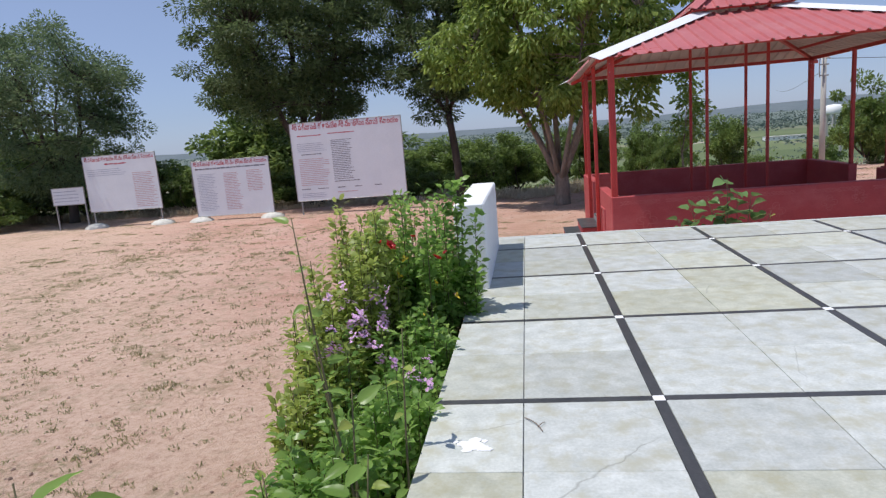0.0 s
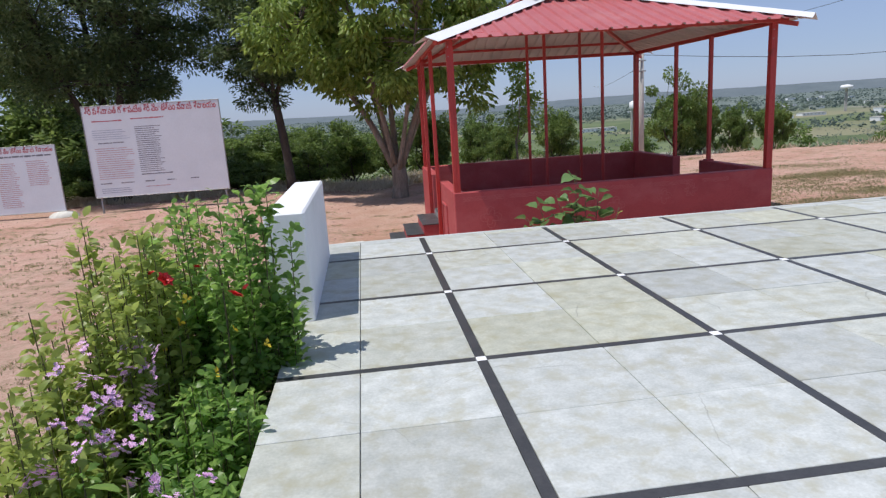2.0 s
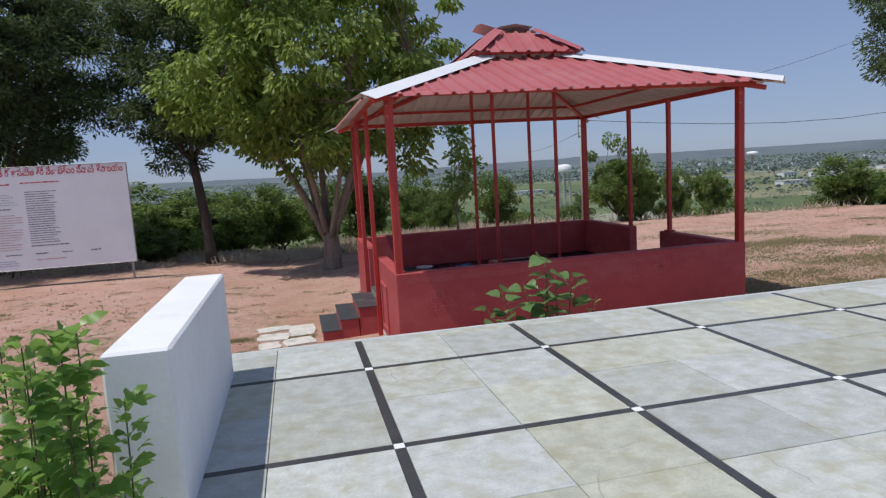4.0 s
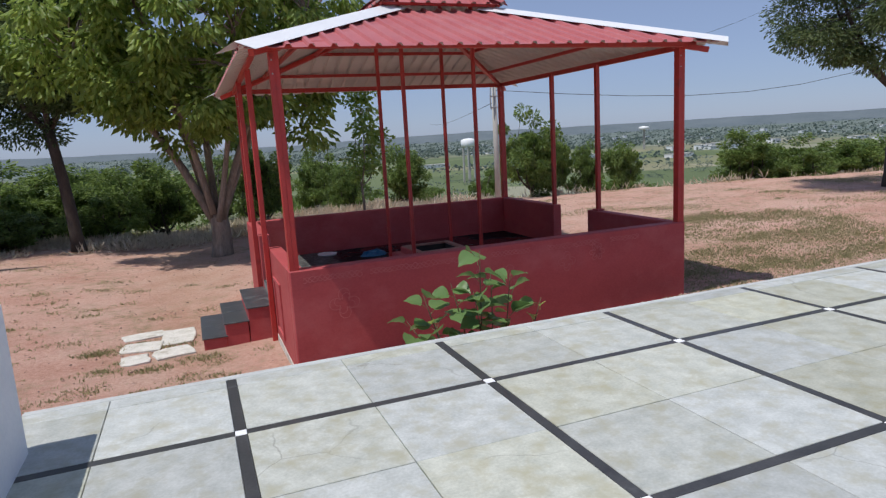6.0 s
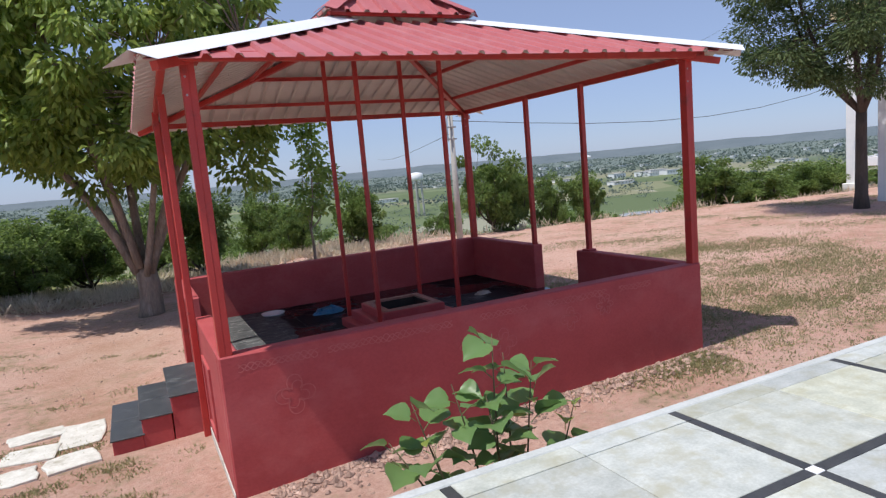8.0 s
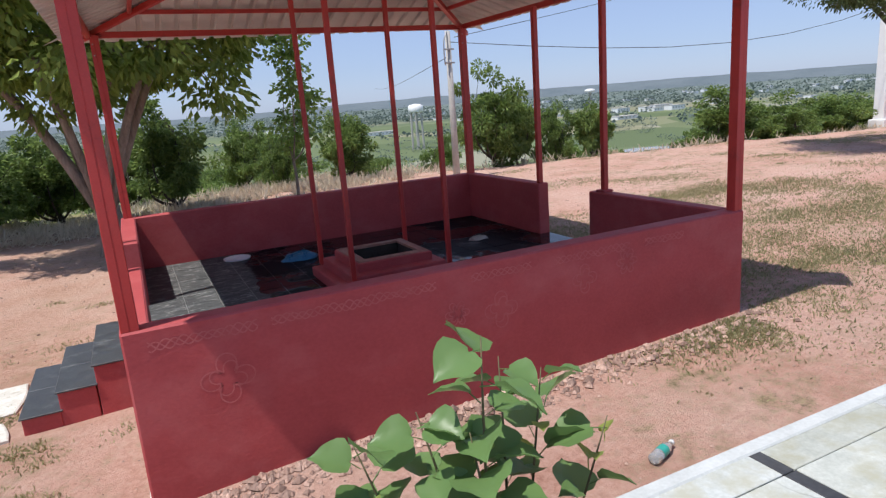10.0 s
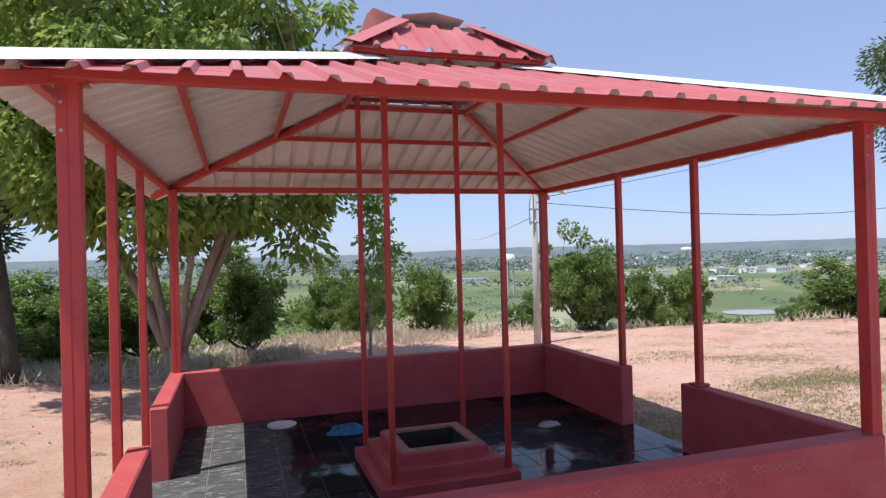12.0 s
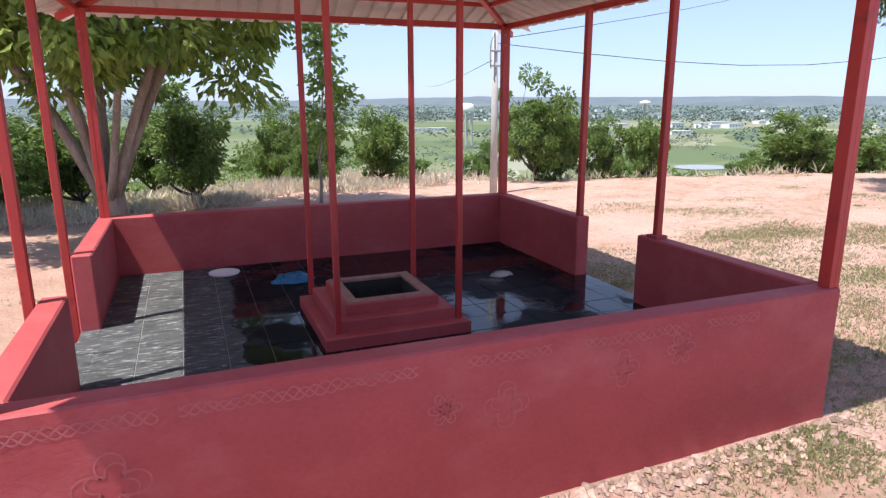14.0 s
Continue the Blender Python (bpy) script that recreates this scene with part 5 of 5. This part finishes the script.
def board(x0, x1, z0, z1, y, columns, label, head=True, seed=0, mounds=True):
    rng = random.Random(seed)
    cx, g = (x0 + x1) / 2, ground_z((x0 + x1) / 2, y)
    t = thing("notice_board", label, "notice board", (cx, y, g), "notice boards")
    w, h = x1 - x0, z1 - z0
    s = Shape()
    s.box(-w / 2, -0.012, z0 - g, w / 2, 0.012, z1 - g, 0.004)
    part("panel", s, SIGN, t)
    s = Shape()
    for q in ((-w / 2 - 0.02, z0 - g - 0.02, w / 2 + 0.02, z0 - g), (-w / 2 - 0.02, z1 - g, w / 2 + 0.02, z1 - g + 0.02), (-w / 2 - 0.02, z0 - g, -w / 2, z1 - g), (w / 2, z0 - g, w / 2 + 0.02, z1 - g)):
        s.box(q[0], -0.018, q[1], q[2], 0.018, q[3], 0.003)
    part("frame", s, STEEL, t)
    for sx in (-1, 1):
        s = Shape()
        s.box(sx * w * 0.47 - 0.022, 0.02, -0.2, sx * w * 0.47 + 0.022, 0.064, z1 - g - 0.02, 0.004)
        part("leg", s, STEEL, t)
        if mounds:
            s = Shape()
            s.grid([[(sx * w * 0.47 + math.cos(a) * r * (1 + 0.15 * noise.noise((math.cos(a), math.sin(a), seed + sx))), 0.04 + math.sin(a) * r * 0.8, zz) for a in (6.283 * j / 18 for j in range(18))] for r, zz in ((0.40, -0.06), (0.36, 0.03), (0.27, 0.09), (0.13, 0.13), (0.01, 0.14))], True)
            part("footing", s, PALE_STONE, t, "pale cement footing mound", True)
    zt = z1 - g

    def line(u0, u1, zc, hh, m):
        """One line of writing as a row of small bars."""
        low, high, u = [], [], u0
        while u < u1:
            ln = min(rng.uniform(0.03, 0.10) * (1 + hh * 14), u1 - u)
            a, c = hh * rng.uniform(0.3, 0.5), hh * rng.uniform(0.3, 0.55)
            for q in (u, u + ln):
                low.append((q, -0.014, zc - a)), high.append((q, -0.014, zc + c))
            u += ln
            for q in (u + 0.002, u + hh * 0.45):
                low.append((q, -0.014, zc)), high.append((q, -0.014, zc + hh * 0.05))
            u += hh * 0.45 + 0.002
        s = Shape()
        s.grid([low, high])
        part("writing_line", s, m, t)
    for u0, u1, first, last, hh, gap, m in columns:
        zc = zt - first * h
        while zc > zt - last * h:
            line(-w / 2 + u0 * w, -w / 2 + u0 * w + (u1 - u0) * w * rng.uniform(0.75, 1), zc, hh, m)
            zc -= gap
    return t, w, h, zt


HEADING = "\u0c36\u0c4d\u0c30\u0c40 \u0c2a\u0c26\u0c4d\u0c2e\u0c3e\u0c35\u0c24\u0c3f \u0c17\u0c4b\u0c26\u0c3e\u0c38\u0c2e\u0c47\u0c24 \u0c36\u0c4d\u0c30\u0c40 \u0c35\u0c47\u0c02\u0c15\u0c1f\u0c47\u0c36\u0c4d\u0c35\u0c30 \u0c38\u0c4d\u0c35\u0c3e\u0c2e\u0c3f \u0c26\u0c47\u0c35\u0c3e\u0c32\u0c2f\u0c02"


def heading(t, w, zc, hh):
    cu = bpy.data.curves.new("heading", "FONT")
    cu.body, cu.size, cu.align_x, cu.offset = HEADING, hh * 1.35, "CENTER", hh * 0.035
    tmp = new("heading", cu)
    me = bpy.data.meshes.new_from_object(tmp.evaluated_get(bpy.context.evaluated_depsgraph_get()))
    bpy.data.objects.remove(tmp)
    xs = [v.co.x for v in me.vertices]
    if not xs:
        return
    k = w * 0.96 / (max(xs) - min(xs))
    mid = (max(xs) + min(xs)) / 2
    for v in me.vertices:
        v.co = ((v.co.x - mid) * k, -0.0145, v.co.y * 1.0 + zc)
    me.materials.clear()
    me.materials.append(INK_RED)
    part("heading", me, None, t, "red painted heading")


t, w, h, zt = board(-7.48, -4.12, -0.42, 1.87, 11.9, [(0.05, 0.33, 0.26, 0.36, 0.018, 0.055, INK_BLUE), (0.08, 0.28, 0.40, 0.43, 0.03, 0.2, INK), (0.05, 0.33, 0.46, 0.80, 0.018, 0.055, INK_PINK), (0.36, 0.55, 0.24, 0.74, 0.02, 0.052, INK), (0.36, 0.62, 0.77, 0.80, 0.03, 0.2, INK),
    (0.05, 0.14, 0.85, 0.87, 0.03, 0.2, INK), (0.2, 0.3, 0.85, 0.87, 0.03, 0.2, INK), (0.38, 0.48, 0.85, 0.87, 0.03, 0.2, INK), (0.54, 0.62, 0.85, 0.87, 0.03, 0.2, INK), (0.72, 0.8, 0.85, 0.87, 0.03, 0.2, INK), (0.05, 0.30, 0.91, 0.96, 0.02, 0.05, INK_BLUE), (0.38, 0.62, 0.91, 0.93, 0.02, 0.05, INK_PINK), (0.06, 0.3, 0.16, 0.17, 0.035, 0.3, INK_RED), (0.34, 0.6, 0.15, 0.17, 0.035, 0.3, INK_RED)],
    "large white notice board with red heading and columns of writing", seed=1, mounds=False)
heading(t, w, zt - 0.18, 0.16)
t, w, h, zt = board(-10.75, -8.28, -0.68, 1.0, 11.9, [(0.05, 0.3, 0.24, 0.9, 0.018, 0.05, INK_BLUE), (0.4, 0.62, 0.24, 0.92, 0.018, 0.05, INK_PINK), (0.70, 0.93, 0.22, 0.60, 0.018, 0.05, INK_PINK), (0.04, 0.96, 0.14, 0.16, 0.05, 0.3, INK)], "white notice board with three columns of faded writing", seed=2)
heading(t, w, zt - 0.14, 0.11)
t, w, h, zt = board(-14.35, -11.91, -0.31, 1.41, 11.9, [(0.04, 0.6, 0.24, 0.36, 0.018, 0.06, INK_BLUE), (0.66, 0.97, 0.34, 0.95, 0.018, 0.055, INK_PINK), (0.3, 0.6, 0.15, 0.17, 0.05, 0.3, INK_RED)], "white notice board on two posts with faded red writing", seed=3)
heading(t, w, zt - 0.15, 0.11)
board(-15.6, -14.5, -0.02, 0.50, 11.9, [(0.05, 0.95, 0.2, 0.5, 0.03, 0.1, INK_BLUE), (0.05, 0.95, 0.6, 0.8, 0.03, 0.1, INK_BLUE)], "small low white board on thin posts", seed=4, mounds=False)


# ---- pole, wires, white structure ----
def build_pole():
    x, y, _ = on_ground(7.86, 13.1)
    g = ground_z(x, y)
    t = thing("electric_pole", "slim pale concrete electric pole with steel brackets", "electric pole", (x, y, g))
    s = Shape()
    s.tube([(0, 0, -0.2), (0, 0, 3.45)], [0.085, 0.062], 12)
    part("pole", s, CONCRETE, t, smooth=True)
    for z in (2.75, 3.05):
        s = Shape()
        s.box(-0.16, -0.085, z - 0.018, 0.10, -0.06, z + 0.018, 0.003)
        part("bracket", s, STEEL, t)
    s = Shape()
    s.tube(curve_pts((-0.14, -0.08, 2.7), (-0.14, -0.08, 3.25), (-0.02, 0, 0), 5) + [Vector((-0.06, -0.05, 3.42)), Vector((0.02, 0, 3.46))], 0.014, 6)
    part("conduit", s, STEEL, t, smooth=True)


build_pole()


def wire(a, z, sag, r=0.008):
    s = Shape()
    s.tube(curve_pts(a, z, (0, 0, -sag), 14), r, 4)
    ob = part("overhead_wire", s, WIRE, smooth=True)
    tagged(ob, "thin dark overhead wire hanging from the pole", "wire", "overhead wires")


wire((7.86, 13.05, 2.45), (35, 10.8, 8.35), 2.6)
wire((8.0, 13.05, 2.55), (48, 34, 12.5), 1.0)
wire((7.86, 13.05, 2.15), (24.3, 62, 2.7), 0.3)


def build_white_structure():
    t = thing("white_wall_block", "tall whitewashed masonry wall block with a stained face", "wall block", on_ground(19.3, 8.0))
    s = Shape()
    s.box(-1.35, -0.5, -0.2, 1.6, 0.5, 3.05, 0.02)
    part("body", s, WHITE, t)
    s = Shape()
    s.box(-1.39, -0.54, 3.05, 1.64, 0.54, 3.11, 0.01)
    part("coping", s, CONCRETE, t)
    t = thing("tank_stand", "white concrete frame stand with a cream canopy slab", "tank stand", on_ground(23.1, 10.3))
    cream = mat("cream_paint", (0.62, 0.5, 0.28), (0.7, 0.58, 0.36), 3, 0.7, 0.1, 40)
    for x in (0.0, 2.5):
        for y in (0.0, 1.9):
            s = Shape()
            s.box(x - 0.17, y - 0.17, -0.3, x + 0.17, y + 0.17, 5.65, 0.012)
            part("column", s, WHITE, t)
            if x == 0:
                s = Shape()
                s.box(x - 0.26, y - 0.26, -0.2, x + 0.26, y + 0.26, 0.1, 0.015)
                part("footing", s, WHITE, t)
    for x in (0.0, 2.5):
        s = Shape()
        s.box(x - 0.11, 0.17, 0.68, x + 0.11, 1.73, 0.98, 0.01)
        part("tie_beam", s, WHITE, t)
    for y in (0.0, 1.9):
        s = Shape()
        s.box(0.17, y - 0.11, 0.68, 2.33, y + 0.11, 0.98, 0.01)
        part("tie_beam", s, WHITE, t)
    s = Shape()
    s.box(-0.55, -0.5, 5.65, 3.05, 2.4, 6.12, 0.03)
    part("canopy", s, cream, t, "cream painted canopy slab")
    s = Shape()
    s.box(-0.57, -0.52, 6.12, 3.07, 2.42, 6.2, 0.01)
    part("edge_strip", s, mat("blue_paint", (0.05, 0.12, 0.5), (0.08, 0.18, 0.6), 6, 0.5, 0.1, 40), t, "blue painted edge strip")
    s = Shape()
    s.box(-0.3, -0.25, 6.2, 2.8, 2.15, 7.5, 0.04)
    part("tank", s, WHITE, t)


build_white_structure()


def bottle():
    t = thing("plastic_bottle", "clear plastic bottle with a green label lying on the ground", "bottle", (3.26, 1.86, ground_z(3.26, 1.86) + 0.035))
    t.rotation_euler = (0, radians(90), radians(20))
    glass, n, l, b = node_mat("clear_plastic")
    b.inputs["Base Color"].default_value = (0.85, 0.88, 0.88, 1)
    b.inputs["Transmission Weight"].default_value, b.inputs["Roughness"].default_value = 0.75, 0.15
    s = Shape()
    s.tube([(0, 0, z) for z in (-0.11, -0.105, 0.04, 0.075, 0.09, 0.105)], [0.028, 0.033, 0.033, 0.022, 0.013, 0.013], 16)
    part("body", s, glass, t, smooth=True)
    s = Shape()
    s.tube([(0, 0, -0.04), (0, 0, 0.02)], 0.0342, 16, False)
    part("label_band", s, mat("green_label", (0.02, 0.28, 0.24), (0.05, 0.36, 0.3), 20, 0.4, 0), t, "green paper label", True)
    s = Shape()
    s.tube([(0, 0, 0.104), (0, 0, 0.122)], 0.0155, 14)
    part("cap", s, CAP_WHITE, t, smooth=True)


bottle()


# ---- broken paving stones before the steps ----
def stepping_stones():
    rng = random.Random(4)
    for x, y, rx, ry, turn in ((-0.87, 5.86, 0.27, 0.15, 0.15), (-0.45, 5.63, 0.20, 0.36, 0.0), (-0.86, 5.31, 0.25, 0.20, -0.15), (-0.49, 4.90, 0.23, 0.19, 0.2), (-0.91, 4.82, 0.16, 0.18, 0.1)):
        t = []
        for k in range(12):
            a = 6.283 * (k + 0.5) / 12
            u, v = math.cos(a), math.sin(a)
            q = max(abs(u), abs(v)) ** 0.8
            u, v = u / q * rx * rng.uniform(0.88, 1.06), v / q * ry * rng.uniform(0.88, 1.06)
            t.append((u * math.cos(turn) - v * math.sin(turn), u * math.sin(turn) + v * math.cos(turn)))
        s = Shape()
        s.grid([[(u, v, -0.05) for u, v in t], [(u, v, 0.018) for u, v in t], [(u * 0.94, v * 0.94, 0.025) for u, v in t]], True)
        s.face([(u * 0.94, v * 0.94, 0.025) for u, v in t])
        ob = part("paving_stone", s, PALE_STONE)
        ob.location = on_ground(x, y)
        tagged(ob, "broken pale paving stone set in the earth", "paving stone", "stones before the steps")


stepping_stones()


# ---- far buildings ----
def far_building(x, y, w, d, h, i):
    g = ground_z(x, y)
    t = thing("far_house", "small white house far out on the plain", "house", (x, y, g), "houses on the plain")
    s = Shape()
    s.box(-w / 2, -d / 2, -1, w / 2, d / 2, h, 0.05)
    part("wall", s, WHITE, t)
    s = Shape()
    s.box(-w / 2 - 0.3, -d / 2 - 0.3, h, w / 2 + 0.3, d / 2 + 0.3, h + 0.35, 0.03)
    part("roof", s, CONCRETE, t)
    for k in range(int(w / 4)):
        s = Shape()
        s.box(-w / 2 + 1.2 + k * 4, -d / 2 - 0.06, h * 0.4, -w / 2 + 2.6 + k * 4, -d / 2 + 0.02, h * 0.75)
        part("window", s, STEEL, t)


rng = random.Random(17)
for i in range(70):
    d = rng.uniform(720, 1900)
    a = rng.choice((rng.uniform(-0.5, 0.2), rng.uniform(0.4, 1.2), rng.uniform(0.6, 1.1)))
    far_building(d * math.sin(a), d * math.cos(a), rng.uniform(7, 20), rng.uniform(7, 12), rng.uniform(3, 5.5), i)
for i in range(14):
    d, a = rng.uniform(560, 1100), rng.uniform(0.15, 1.15)
    far_building(d * math.sin(a), d * math.cos(a), rng.uniform(14, 34), 10, rng.uniform(2.2, 3.4), i)


def water_tower(x, y, k, drum, lift, spread):
    g = ground_z(x, y)
    t = thing("water_tower", "white water tower far out on the plain", "water tower", (x, y, g), "water towers")
    for i in range(6):
        a = i * math.pi / 3
        s = Shape()
        s.tube([(math.cos(a) * spread * k, math.sin(a) * spread * k, -1), (math.cos(a) * spread * 0.9 * k, math.sin(a) * spread * 0.9 * k, 12 * k + lift)], 0.45 * k, 6)
        part("leg", s, CONCRETE, t)
    s = Shape()
    s.tube([(0, 0, z * k + lift) for z in (11.5, 12, 15.4, 16.2, 16.5)], [r * k for r in drum], 20)
    part("tank", s, WHITE, t, smooth=True)


water_tower(163, 365, 1.0, (4.2, 4.6, 4.6, 3, 0.5), 11.0, 4.0)
water_tower(524, 645, 0.9, (1.5, 7.2, 6.6, 2.4, 0.5), 13.5, 1.3)

s = Shape()
s.grid([[(212 + math.cos(a) * r * (1 + 0.2 * noise.noise((math.cos(a), math.sin(a), 2))), 220 + math.sin(a) * r * 0.8, ground_z(212, 220) + 0.32) for a in (6.283 * j / 28 for j in range(28))] for r in (13, 0.5)], True)
pond_m, n, l, b_ = node_mat("pond_water")
b_.inputs["Base Color"].default_value, b_.inputs["Roughness"].default_value = (0.30, 0.29, 0.25, 1), 0.22
tagged(part("pond", s, pond_m), "small pale pond among the fields below", "pond", kind="structure")


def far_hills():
    """A low wooded ridge closing the horizon, its haze put into the colour."""
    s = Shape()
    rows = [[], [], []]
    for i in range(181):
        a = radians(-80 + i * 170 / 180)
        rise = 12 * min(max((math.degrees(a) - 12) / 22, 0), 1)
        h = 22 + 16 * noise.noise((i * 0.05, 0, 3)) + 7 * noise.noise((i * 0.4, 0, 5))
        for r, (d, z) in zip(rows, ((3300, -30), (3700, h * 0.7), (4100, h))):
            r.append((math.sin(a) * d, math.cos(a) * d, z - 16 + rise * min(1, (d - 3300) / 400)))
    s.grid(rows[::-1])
    # blue-grey in place of green: the haze is painted on
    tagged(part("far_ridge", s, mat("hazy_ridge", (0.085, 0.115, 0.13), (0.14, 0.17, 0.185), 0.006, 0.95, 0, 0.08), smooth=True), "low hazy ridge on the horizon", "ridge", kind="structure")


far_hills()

# ---- spilt white powder and a dry twig on the slabs ----
def powder():
    rng = random.Random(6)
    s = Shape()
    for u, v, r in ((0, 0, 0.06), (0.055, -0.03, 0.035), (-0.06, 0.02, 0.035), (0.01, 0.06, 0.035), (-0.03, -0.055, 0.03), (0.09, -0.05, 0.02), (-0.1, 0.045, 0.016), (0.06, 0.05, 0.018)):
        ring = [(math.cos(a) * r * rng.uniform(0.7, 1.25), math.sin(a) * r * rng.uniform(0.7, 1.25)) for a in (6.283 * k / 11 for k in range(11))]
        h = rng.uniform(0.0025, 0.0045)
        s.grid([[(u + x, v + y, 0.0) for x, y in ring], [(u + x * 0.8, v + y * 0.8, h) for x, y in ring]], True)
        s.face([(u + x * 0.8, v + y * 0.8, h) for x, y in ring])
    ob = part("powder_spill", s, mat("white_powder", (0.72, 0.74, 0.76), (0.86, 0.87, 0.88), 20, 0.95, 0.6, 120))
    ob.location, ob.scale = (-0.82, -4.24, 0.002), (0.75, 0.7, 0.8)
    tagged(ob, "small spill of white powder on a stone slab", "powder")
    s = Shape()
    s.tube(curve_pts((0, 0, 0.004), (0.075, -0.13, 0.004), (0.006, 0.004, 0.006), 6), 0.0025, 5)
    s.tube(curve_pts((0.055, -0.095, 0.005), (0.085, -0.05, 0.006), (0, 0, 0.004), 4), 0.0018, 5)
    ob = part("dry_twig", s, BARK)
    ob.location = (-0.61, -4.0, 0.001)
    tagged(ob, "small dry forked twig lying on the slabs", "twig")


powder()


# ---- slabs and bands of the platform ----
def pave():
    cache = {}

    def piece(name, x0, y0, x1, y1, material, dz=0.0):
        key = (name, round(x1 - x0, 3), round(y1 - y0, 3))
        if key not in cache:
            s = Shape()
            s.box(-key[1] / 2, -key[2] / 2, -0.024, key[1] / 2, key[2] / 2, 0, 0.0025)
            cache[key] = s.mesh(name, material)
        ob = part(name, cache[key], None, platform)
        ob.location = ((x0 + x1) / 2, (y0 + y1) / 2, dz)
    rng = random.Random(2)
    rows = [r for r in SLAB_Y if r[0] > PY0]
    for x0, x1 in SLAB_X:
        for y0, y1 in rows:
            piece("slab", x0, y0, x1, y1, SLAB, rng.uniform(-0.0012, 0.0012))
    for i in range(8):
        for y0, y1 in [(0.62, PY1 - 0.057), (BW + 0.002, 0.616)] + [(-(j + 1) * P + BW + 0.002, -j * P - BW - 0.002) for j in range(7)]:
            piece("band", i * P - BW, y0, i * P + BW, y1, BAND, -0.001)
    for j in range(7):
        for x0, x1 in [(PX0, -BW - 0.002)] + [(i * P + BW + 0.002, (i + 1) * P - BW - 0.002) for i in range(8)]:
            piece("band", x0, -j * P - BW, x1, -j * P + BW, BAND, -0.001)
        for i in range(8):
            piece("joint_square", i * P - BW, -j * P - BW, i * P + BW, -j * P + BW, WHITE)


pave()
